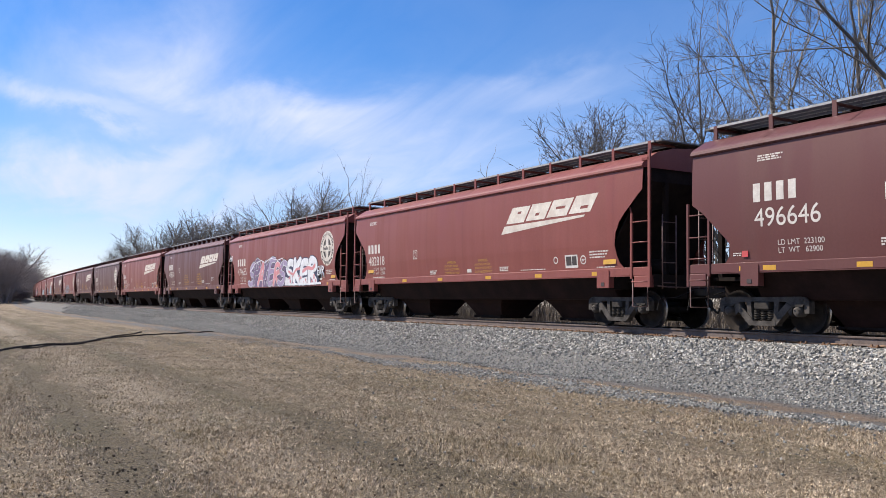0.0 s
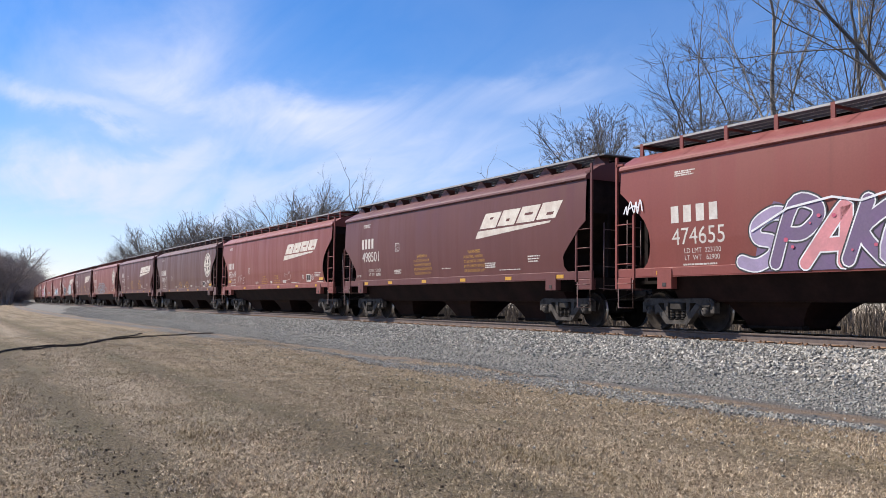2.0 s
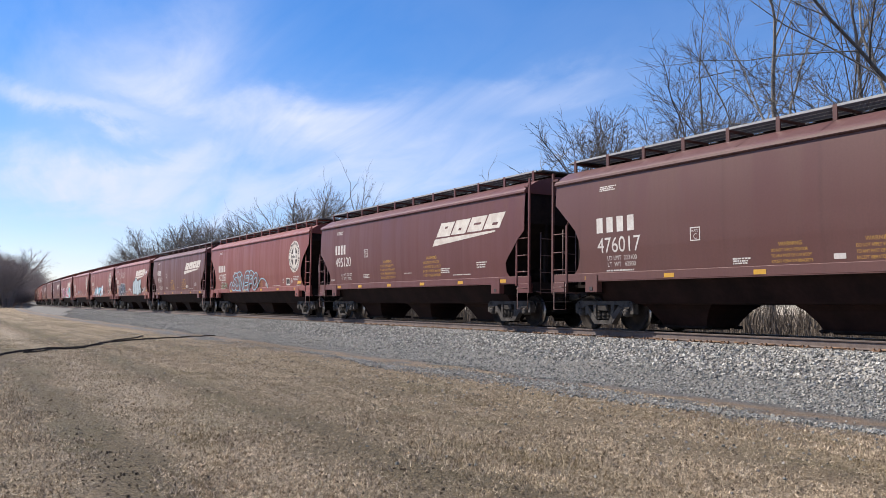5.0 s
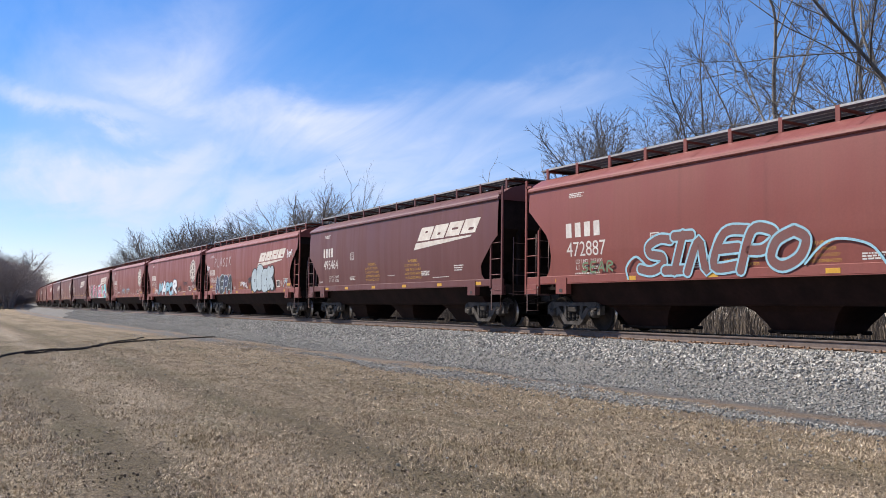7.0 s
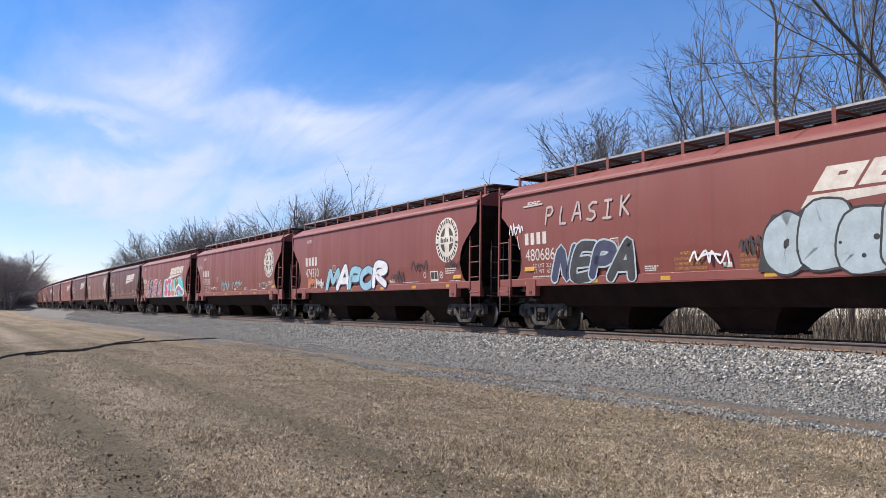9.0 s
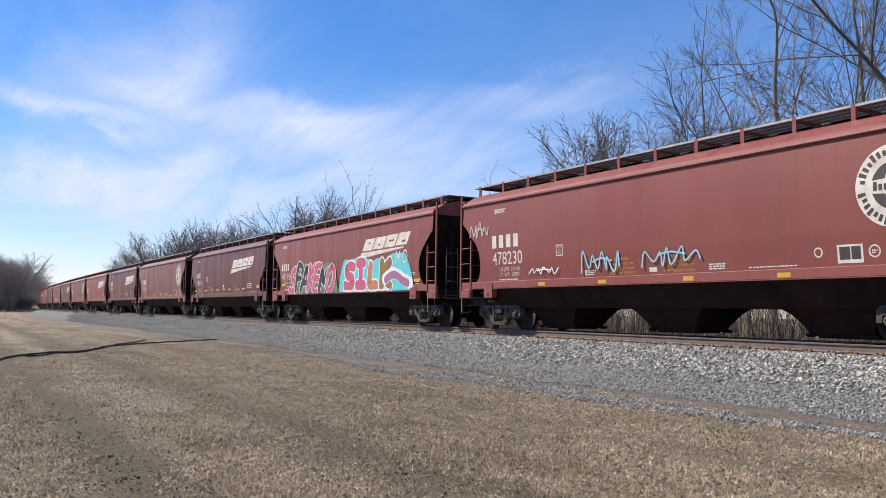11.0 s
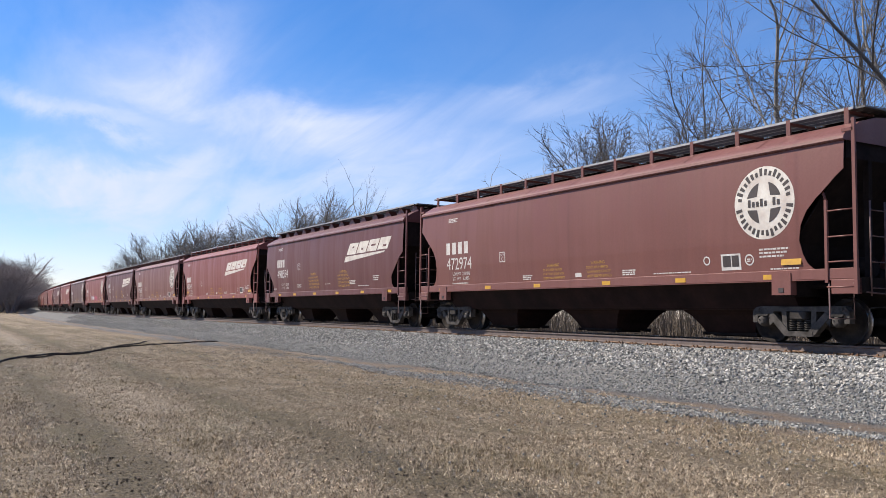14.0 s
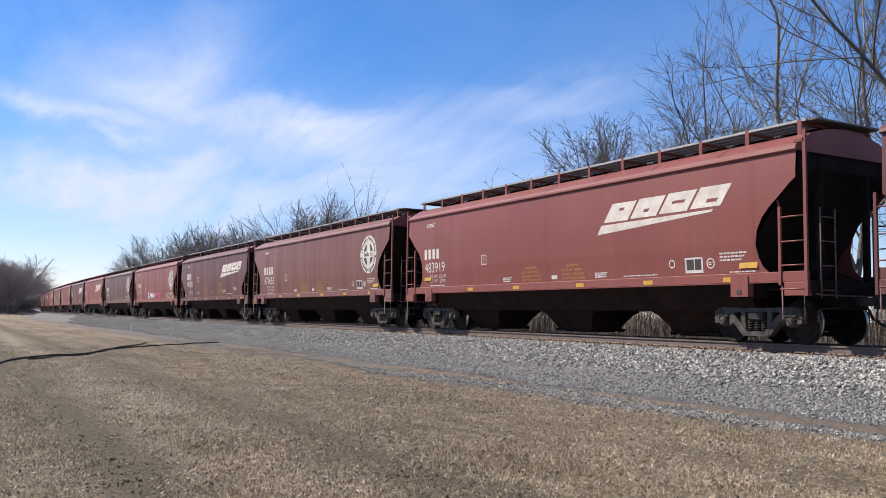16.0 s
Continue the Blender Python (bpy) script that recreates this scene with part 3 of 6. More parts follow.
def weeds():
    """A belt of tall dry weeds and brush behind the line."""
    rng = np.random.default_rng(5)
    verts, faces = [], []
    for i in range(34000):
        u = 6 - 150 * rng.random() ** 1.3
        o = 4.6 + 5.5 * rng.random() ** 1.4
        x, y = side_way(u, o)
        z = rise(x, y) - 0.02
        h = rng.uniform(1.8, 3.0) * (0.85 + 0.5 * noise.noise((x * 0.25, y * 0.4, 0))) * (0.5 if o < 5.2 else 1.0)
        w = rng.uniform(0.004, 0.011) * (1 + abs(u) / 60)
        l, s = rng.uniform(0, 6.283), rng.uniform(0.05, 0.45) * h
        t = rng.uniform(0, 6.283)
        cx, cy = math.cos(t) * w, math.sin(t) * w
        b = 6 * i
        mx, my = x + math.cos(l) * s * 0.35, y + math.sin(l) * s * 0.35
        verts += [(x - cx, y - cy, z), (x + cx, y + cy, z), (mx - cx * 0.8, my - cy * 0.8, z + h * 0.6), (mx + cx * 0.8, my + cy * 0.8, z + h * 0.6),
                  (x + math.cos(l) * s - cx * 0.3, y + math.sin(l) * s - cy * 0.3, z + h), (x + math.cos(l) * s + cx * 0.3, y + math.sin(l) * s + cy * 0.3, z + h)]
        faces += [(b, b + 1, b + 3, b + 2), (b + 2, b + 3, b + 5, b + 4)]
    ob = new("tall_weeds", soup("tall_weeds", verts, faces, M_REED))
    tagged(ob, "tall dry tan weeds and brush along the railway", "weeds", kind="stuff")


def rut():
    """A narrow dark rut that winds across the grass to the ballast, built as a raised strip."""
    way = [(-22.0, -0.6), (-25.0, 0.55), (-27.2, 1.45), (-29.5, 2.25), (-31.6, 3.6), (-34.0, 5.0), (-36.3, 5.9), (-38.6, 7.7), (-40.8, 9.8), (-42.7, 11.7)]
    other = [(-28.6, 2.2), (-31.5, 4.0), (-34.6, 5.1), (-38.5, 6.6), (-42.5, 8.4)]
    for pts, w in ((way, 0.038), (other, 0.020)):
        fine = []
        for (a, b), (c, d) in zip(pts, pts[1:]):
            for i in range(14):
                t = i / 14
                fine.append((a + (c - a) * t, b + (d - b) * t))
        bm = bmesh.new()
        rows = []
        for i, (x, y) in enumerate(fine):
            n = 0.14 * noise.noise((x * 0.9, y * 0.9, 3)) + 0.05 * noise.noise((x * 4, y * 4, 7))
            k = w * (0.75 + 0.7 * noise.noise((x * 1.7, y * 1.7, 1)))
            z = rise(x, y)
            rows.append([bm.verts.new((x + o * k * 0.75, y + n - o * k * 0.65, z + h)) for o, h in ((-1.6, -0.03), (-0.8, 0.03), (0, 0.055 + 0.02 * noise.noise((x * 5, 0, 0))), (0.8, 0.03), (1.6, -0.03))])
        for a, b in zip(rows, rows[1:]):
            for j in range(4):
                bm.faces.new((a[j], a[j + 1], b[j + 1], b[j]))
        ob = new("soil_ridge", mesh_of("soil_ridge", bm, M_SOIL, True))
        tagged(ob, "narrow dark rut across the grass, built as a raised strip", "soil ridge", kind="structure")


M_CLOD = plain("dry_soil", (0.075, 0.052, 0.030), (0.19, 0.138, 0.085), 6, 0.95, 0.0, 0.01, False)
M_SOIL = plain("dark_rut_soil", (0.030, 0.022, 0.016), (0.055, 0.042, 0.03), 6, 0.95, 0.0, 0.01, False)
ground()
track()
rut()

# ---- covered hopper cars ----
# the side sheet's bulge: half width over height
SHEET = ((1.25, 1.485), (1.47, 1.50), (2.1, 1.565), (2.9, 1.595), (3.5, 1.585), (3.95, 1.555), (4.2, 1.50))
KINDS = {
    # half body, half truck spacing, half sill, opening outline (distance from the body end, height)
    "old": dict(body=8.37, truck=6.94, sill=8.58, cut=((0.0, 3.36), (0.16, 3.24), (0.46, 2.97), (0.62, 2.84), (0.84, 2.62), (0.98, 2.36), (1.03, 2.05), (0.97, 1.78), (0.88, 1.60), (0.74, 1.475))),
    "new": dict(body=7.85, truck=6.35, sill=8.05, cut=((0.0, 2.80), (0.30, 2.60), (0.95, 1.98), (1.02, 1.88), (1.0, 1.62), (0.86, 1.475))),
}


def bulge(z):
    for (a, p), (b, q) in zip(SHEET, SHEET[1:]):
        if z <= b:
            return p + (q - p) * (max(z, a) - a) / (b - a)
    return SHEET[-1][1]


def bent(bm, lift, side=-1):
    """Lays a flat drawing (x, z) on the side sheet, lift metres proud of it."""
    for z in (2.1, 2.9, 3.5):
        bmesh.ops.bisect_plane(bm, geom=bm.verts[:] + bm.edges[:] + bm.faces[:], plane_co=(0, 0, z), plane_no=(0, 0, 1))
    for v in bm.verts:
        v.co.y = side * (bulge(v.co.z) + lift)


def side_sheet(k, side):
    b = k["body"]
    right = [(b - d, z) for d, z in k["cut"]]
    left = [(-x, z) for x, z in reversed(right)]
    out = [(b, 3.93)] + right + left + [(-b, 3.93)]
    bm = bmesh.new()
    bm.faces.new([bm.verts.new((x, 0, z)) for x, z in out])
    bm.normal_update()
    bmesh.ops.triangulate(bm, faces=bm.faces[:])
    bent(bm, 0.0, side)
    g = bmesh.ops.extrude_face_region(bm, geom=bm.faces[:])
    for v in g["geom"]:
        if isinstance(v, bmesh.types.BMVert):
            v.co.y -= side * 0.012
    bmesh.ops.recalc_face_normals(bm, faces=bm.faces[:])
    for f in bm.faces:
        f.smooth = True
    for e in bm.edges:
        e.smooth = len(e.link_faces) == 2 and e.calc_face_angle(0) < 0.5
    return bm


def roof(k):
    b = k["body"] + 0.03
    prof = [(-1.50, 3.90), (-1.60, 3.905), (-1.615, 3.93), (-1.605, 3.985), (-1.565, 4.03), (-1.53, 4.06), (-1.12, 4.30), (-0.60, 4.44), (0, 4.49)]
    prof += [(-y, z) for y, z in reversed(prof[:-1])]
    bm = bmesh.new()
    rings = [[bm.verts.new((x, y, z)) for y, z in prof] for x in (-b, b)]
    n = len(prof)
    for j in range(n - 1):
        bm.faces.new((rings[0][j], rings[0][j + 1], rings[1][j + 1], rings[1][j]))
    bm.faces.new(rings[0][::-1])
    bm.faces.new(rings[1])
    # seams across the roof sheets
    for i in range(1, 8):
        x = -b + 2 * b * i / 8
        for s in (-1, 1):
            vs = [bm.verts.new((x + dx, s * y, z)) for dx in (-0.02, 0.02) for y, z in ((1.54, 4.066), (1.12, 4.312), (0.60, 4.452))]
            bm.faces.new((vs[0], vs[1], vs[4], vs[3]))
            bm.faces.new((vs[1], vs[2], vs[5], vs[4]))
    bmesh.ops.recalc_face_normals(bm, faces=bm.faces[:])
    return bm


def end_slope(k, s):
    """The end wall and the sloping sheet that runs in under it above the truck."""
    b = k["body"]
    top = k["cut"][0][1] + 0.22
    bm = bmesh.new()
    face = [(b - 0.02, 4.0), (b - 0.02, top), (b - 1.22, 2.0), (b - 1.55, 1.24)]
    slab(bm, [(s * x, z) for x, z in face + [(x - 0.03, z + 0.01) for x, z in reversed(face)]], -1.47, 1.47)
    bmesh.ops.recalc_face_normals(bm, faces=bm.faces[:])
    return bm


def end_post(k, s, y):
    b = k["body"]
    bm = bmesh.new()
    box(bm, *sorted((s * (b - 0.14), s * (b - 0.019))), y - 0.05, y + 0.05, 1.19, k["cut"][0][1] + 0.24)
    return bm


def sill(k, side):
    e = k["sill"]
    bm = bmesh.new()
    y = sorted((side * 1.46, side * 1.535))
    box(bm, -e, e, *y, 1.27, 1.475, 0.01)
    y = sorted((side * 1.40, side * 1.535))
    box(bm, -e, e, *y, 1.255, 1.272)
    for s in (-1, 1):
        x = sorted((s * (e - 0.55), s * e))
        y = sorted((side * 1.40, side * 1.545))
        box(bm, *x, *y, 0.985, 1.256, 0.008)
    return bm


def hopper(x, left, right):
    """One bottom bay: steep sides that leave an arched gap to the next bay, reaching left and right along the car."""
    bm = bmesh.new()
    rows = []
    for inset, hy, z in ((0.0, 1.44, 1.36), (0.0, 1.02, 0.69), (1.12, 0.84, 0.68), (1.30, 0.74, 0.56), (1.50, 0.60, 0.32), (1.58, 0.50, 0.15), (1.60, 0.48, 0.13)):
        rows.append([bm.verts.new((x + (right - inset if sx > 0 else -left + inset), sy * hy, z)) for sx, sy in ((-1, -1), (1, -1), (1, 1), (-1, 1))])
    for a, b in zip(rows, rows[1:]):
        for j in range(4):
            bm.faces.new((a[j], b[j], b[(j + 1) % 4], a[(j + 1) % 4]))
    bm.faces.new(rows[-1][::-1])
    bmesh.ops.recalc_face_normals(bm, faces=bm.faces[:])
    return bm


def gate():
    """Sliding outlet gate with its rack and pinion shafts."""
    bm = bmesh.new()
    box(bm, -0.60, 0.60, -0.46, 0.46, 0.085, 0.135, 0.01)
    for y in (-0.52, 0.52):
        box(bm, -0.85, 0.85, y - 0.03, y + 0.03, 0.12, 0.165)
        tube(bm, [(0.78, y - 0.12, 0.14), (0.78, y + 0.12, 0.14)], 0.045, 8)
        tube(bm, [(-0.74, y - 0.10, 0.14), (-0.74, y + 0.10, 0.14)], 0.04, 8)
    return bm


def grating(k, side, dense):
    """A running board: edge bars, cross bars and diagonal strands of the grating."""
    b = k["body"] - 0.1
    lo, hi = sorted((side * 0.30, side * 1.10))
    bm = bmesh.new()
    for y in (lo, lo + (hi - lo) / 3, lo + (hi - lo) * 2 / 3, hi):
        box(bm, -b, b, y - 0.014, y + 0.014, 4.575, 4.625, 0.0, 1)
    n = int(2 * b / dense)
    for i in range(n + 1):
        x = -b + 2 * b * i / n
        vs = [bm.verts.new((x + dx, y, z)) for dx, z in ((-0.014, 4.581), (0.014, 4.581), (0.0, 4.616)) for y in (lo, hi)]
        for p, q in ((0, 2), (2, 4), (4, 0)):
            bm.faces.new((vs[p], vs[p + 1], vs[q + 1], vs[q]))
    return bm


def stub(side, peaked):
    bm = bmesh.new()
    if peaked:
        slab(bm, [(-0.30, 4.33), (0.30, 4.33), (0.30, 4.37), (0.04, 4.575), (-0.04, 4.575), (-0.30, 4.37)], *sorted((side * 0.97, side * 0.99)))
        slab(bm, [(-0.03, 4.30), (0.03, 4.30), (0.03, 4.575), (-0.03, 4.575)], *sorted((side * 0.6, side * 0.97)))
    else:
        box(bm, -0.05, 0.05, *sorted((side * 1.075, side * 1.116)), 4.28, 4.628)
        box(bm, -0.04, 0.04, *sorted((side * 0.30, side * 1.075)), 4.53, 4.575)
    bmesh.ops.recalc_face_normals(bm, faces=bm.faces[:])
    return bm


def ladder(k, s, side, tall):
    """Side ladder: two stiles and rungs; the outer stile of the tall one reaches the roof."""
    b, e = k["body"], k["sill"]
    xo, xi = s * (e - 0.02), s * (e - 0.64)
    y = side * 1.56
    pieces = []
    bm = bmesh.new()
    if tall:
        box(bm, xo - 0.035, xo + 0.035, *sorted((y, y - side * 0.05)), 0.98, 4.30)
        box(bm, *sorted((xo, s * (b - 0.05))), *sorted((y, y - side * 0.05)), 4.06, 4.12)
    else:
        box(bm, xo - 0.03, xo + 0.03, *sorted((y, y - side * 0.05)), 0.98, 2.85)
    pieces.append(("ladder", bm))
    bm = bmesh.new()
    box(bm, xi - 0.03, xi + 0.03, *sorted((y, y - side * 0.05)), 1.20, 2.80)
    pieces.append(("stile", bm))
    bm = bmesh.new()
    tube(bm, [(xi, y - side * 0.03, 2.78), (xi - s * 0.08, y - side * 0.05, 2.95), (xi - s * 0.2, y - side * 0.03, 3.02)], 0.025, 5)
    pieces.append(("stile_bracket", bm))
    for z in (2.58, 2.08, 1.60, 1.12):
        bm = bmesh.new()
        tube(bm, [(xi, y - side * 0.02, z), (xo, y - side * 0.02, z)], 0.016, 6)
        pieces.append(("rung", bm))
    return pieces


def stirrup(k, s, side):
    """Step below the sill."""
    e, y = k["sill"], side * 1.53
    xo, xi = s * (e - 0.08), s * (e - 0.60)
    bm = bmesh.new()
    tube(bm, [(xi, y, 1.2), (xi, y, 0.52), (xo, y, 0.52), (xo, y, 1.2)], 0.017, 6)
    return bm


def end_ladder(k, s):
    e = k["sill"] + 0.02
    bm = bmesh.new()
    for y in (-1.15, -0.70):
        tube(bm, [(s * e, y, 0.95), (s * e, y, 2.75)], 0.016, 6)
    for i in range(4):
        z = 1.10 + 0.49 * i
        tube(bm, [(s * e, -1.15, z), (s * e, -0.70, z)], 0.013, 6)
    tube(bm, [(s * e, -1.30, 1.02), (s * (e + 0.06), -1.0, 1.0), (s * (e + 0.06), 1.0, 1.0), (s * e, 1.30, 1.02)], 0.016, 6)
    return bm


def end_deck(k, s):
    """Draft sill, end platform, crosswise end sill and the brake gear on it."""
    b, e, t = k["body"], k["sill"], k["truck"]
    bm = bmesh.new()
    box(bm, *sorted((s * (t - 2.2), s * e)), -0.33, 0.33, 0.72, 1.10)
    box(bm, *sorted((s * (e - 0.16), s * e)), -1.46, 1.46, 1.02, 1.30)
    box(bm, *sorted((s * (t - 1.2), s * (e - 0.1))), -0.9, 0.9, 1.12, 1.20)
    box(bm, *sorted((s * (t - 0.15), s * (t + 0.15))), -1.45, 1.45, 0.95, 1.25)
    tube(bm, [(s * (t + 0.2), -0.25, 1.55), (s * (t + 1.1), -0.25, 1.55)], 0.2, 12)
    tube(bm, [(s * (t + 0.1), 0.55, 1.42), (s * (t + 0.8), 0.55, 1.42)], 0.14, 10)
    tube(bm, [(s * (e - 0.1), 0.3, 1.3), (s * (t - 0.2), 0.4, 1.9), (s * (t - 0.6), 0.4, 2.0)], 0.02, 5)
    bmesh.ops.recalc_face_normals(bm, faces=bm.faces[:])
    return bm


def coupler(k, s, half):
    e = k["sill"]
    bm = bmesh.new()
    box(bm, *sorted((s * (e - 0.1), s * (half - 0.12))), -0.09, 0.09, 0.80, 0.97, 0.02)
    slab(bm, [(s * (half - 0.20), 0.74), (s * (half + 0.09), 0.74), (s * (half + 0.12), 0.88), (s * (half + 0.09), 1.02), (s * (half - 0.20), 1.02)], -0.02, 0.15)
    tube(bm, [(s * e, 0.35, 0.75), (s * (e + 0.1), 0.34, 0.55), (s * (half - 0.1), 0.25, 0.38), (s * half, 0.2, 0.5)], 0.028, 6)
    tube(bm, [(s * (e + 0.02), -0.1, 0.95), (s * (e + 0.12), -0.8, 0.75), (s * (e + 0.12), -1.35, 0.72), (s * (e + 0.12), -1.42, 0.45)], 0.013, 5)
    bmesh.ops.recalc_face_normals(bm, faces=bm.faces[:])
    return bm


def jack_pad(side):
    bm = bmesh.new()
    slab(bm, [(-0.23, 0.98), (0.23, 0.98), (0.23, 1.42), (-0.23, 1.42)], *sorted((side * 1.38, side * 1.555)))
    bmesh.ops.recalc_face_normals(bm, faces=bm.faces[:])
    box(bm, -0.06, 0.06, *sorted((side * 1.555, side * 1.565)), 1.03, 1.12, 0.0, 1)
    return bm


def side_frame(side):
    """Cast truck side frame with its two windows and the spring opening."""
    outer = [(-1.12, 0.62), (-1.08, 0.72), (-0.95, 0.76), (-0.36, 0.755), (-0.30, 0.70), (-0.28, 0.24), (-0.36, 0.17), (-0.62, 0.30), (-0.72, 0.50), (-0.70, 0.58), (-0.78, 0.62), (-1.02, 0.61), (-1.08, 0.36), (-1.12, 0.36)]
    bm = bmesh.new()
    y = sorted((side * 0.93, side * 1.10))
    for m in (-1, 1):
        # pedestal jaw and top chord
        slab(bm, [(m * x, z) for x, z in ((-1.15, 0.42), (-1.15, 0.66), (-1.06, 0.745), (-0.92, 0.765), (-0.34, 0.755), (-0.34, 0.655), (-0.60, 0.655), (-0.66, 0.60), (-1.02, 0.60), (-1.04, 0.42))], *y)
        # inner jaw
        slab(bm, [(m * x, z) for x, z in ((-0.76, 0.60), (-0.60, 0.655), (-0.64, 0.42), (-0.72, 0.36))], *y)
        # diagonal leg down to the bottom chord
        slab(bm, [(m * x, z) for x, z in ((-0.74, 0.56), (-0.62, 0.64), (-0.26, 0.29), (-0.20, 0.155), (-0.34, 0.15))], *sorted((side * 0.95, side * 1.12)))
        # column beside the springs
        slab(bm, [(m * x, z) for x, z in ((-0.42, 0.665), (-0.30, 0.70), (-0.28, 0.25), (-0.38, 0.25))], *y)
        tube(bm, [(m * 1.0, side * 1.09, 0.70), (m * 1.0, side * 1.13, 0.70)], 0.03, 6)
    slab(bm, [(-0.34, 0.15), (0.34, 0.15), (0.34, 0.25), (-0.34, 0.25)], *sorted((side * 0.90, side * 1.13)))
    slab(bm, [(-0.36, 0.66), (0.36, 0.66), (0.36, 0.755), (-0.36, 0.755)], *y)
    bmesh.ops.recalc_face_normals(bm, faces=bm.faces[:])
    return bm


def spring():
    """One coil, wound as a single bar."""
    bm = bmesh.new()
    turns, n = 6.5, 52
    tube(bm, [(0.078 * math.cos(2 * math.pi * turns * q / n), 0.078 * math.sin(2 * math.pi * turns * q / n), 0.26 + 0.235 * q / n) for q in range(n + 1)], 0.014, 4)
    return bm


def bearing(side):
    bm = bmesh.new()
    lathe(bm, [(side * 0.95, 0.115), (side * 1.10, 0.115), (side * 1.12, 0.095), (side * 1.15, 0.09), (side * 1.155, 0.05), (side * 1.16, 0.0)], 14)
    for i in range(3):
        a = 2 * math.pi * i / 3 + 0.5
        tube(bm, [(0.055 * math.cos(a), side * 1.15, 0.055 * math.sin(a)), (0.055 * math.cos(a), side * 1.175, 0.055 * math.sin(a))], 0.016, 6)
    bmesh.ops.recalc_face_normals(bm, faces=bm.faces[:])
    return bm


def adapter(side):
    bm = bmesh.new()
    slab(bm, [(-0.13, 0.10), (0.13, 0.10), (0.16, 0.145), (-0.16, 0.145)], *sorted((side * 0.94, side * 1.14)))
    return bm


def wheelset():
    bm = bmesh.new()
    lathe(bm, [(-1.0, 0.08), (1.0, 0.08)], 12, 0, True)
    for s in (-1, 1):
        # plate, rim, tread and flange, flange inward
        lathe(bm, [(s * 0.85, 0.08), (s * 0.84, 0.14), (s * 0.755, 0.20), (s * 0.74, 0.36), (s * 0.795, 0.385), (s * 0.80, 0.452)], 36)
        lathe(bm, [(s * 0.80, 0.452), (s * 0.72, 0.4575), (s * 0.705, 0.475), (s * 0.69, 0.483), (s * 0.675, 0.475)], 36, 1)
        lathe(bm, [(s * 0.675, 0.475), (s * 0.67, 0.39), (s * 0.72, 0.36), (s * 0.735, 0.20), (s * 0.70, 0.08)], 36)
        # chalk and grease marks on the plate
        box(bm, 0.23, 0.32, *sorted((s * 0.742, s * 0.757)), -0.02, 0.02, 0.0, 0)
    return bm


# car brown taken almost to black: grime plus the shade below the sills
M_BOTTOM = plain("grimy_shaded_hopper_paint", (0.014, 0.0075, 0.0068), (0.030, 0.0145, 0.0125), 1.5, 0.7, 0.0, 0.003)
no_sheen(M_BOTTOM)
TRUCK = {}


def truck_meshes():
    bm = bmesh.new()
    box(bm, -0.20, 0.20, -1.14, 1.14, 0.49, 0.66, 0.02)
    box(bm, -0.22, 0.22, -0.45, 0.45, 0.60, 0.78, 0.02)
    for m in (-1, 1):
        box(bm, m * 0.36 - 0.05, m * 0.36 + 0.05, -0.72, 0.72, 0.33, 0.45)
        for s in (-1, 1):
            box(bm, *sorted((m * 0.40, m * 0.44)), *sorted((s * 0.68, s * 0.80)), 0.30, 0.56)
    TRUCK["truck"] = mesh_of("truck", bm, M_STEEL)
    for s in (-1, 1):
        TRUCK["frame", s] = mesh_of("side_frame", side_frame(s), M_FRAME)
        TRUCK["bearing", s] = mesh_of("bearing", bearing(s), M_FRAME)
        TRUCK["adapter", s] = mesh_of("bearing_adapter", adapter(s), M_STEEL)
    TRUCK["spring"] = mesh_of("spring", spring(), M_STEEL)
    TRUCK["wheelset"] = mesh_of("wheelset", wheelset(), [M_WHEEL, M_TREAD])


def add_truck(car, x):
    t = put("truck", TRUCK["truck"], car, pose(x, 0, 0), "grey cast three-piece freight truck")
    for s in (-1, 1):
        put("side_frame", TRUCK["frame", s], t)
        for d in (-0.18, 0.0, 0.18):
            put("spring", TRUCK["spring"], t, pose(d, s * 1.02, 0))
        for d in (-0.89, 0.89):
            put("bearing", TRUCK["bearing", s], t, pose(d, 0, 0.457))
            put("bearing_adapter", TRUCK["adapter", s], t, pose(d, 0, 0.457))
    for d in (-0.89, 0.89):
        put("wheelset", TRUCK["wheelset"], t, pose(d, 0, 0.457))
    return t


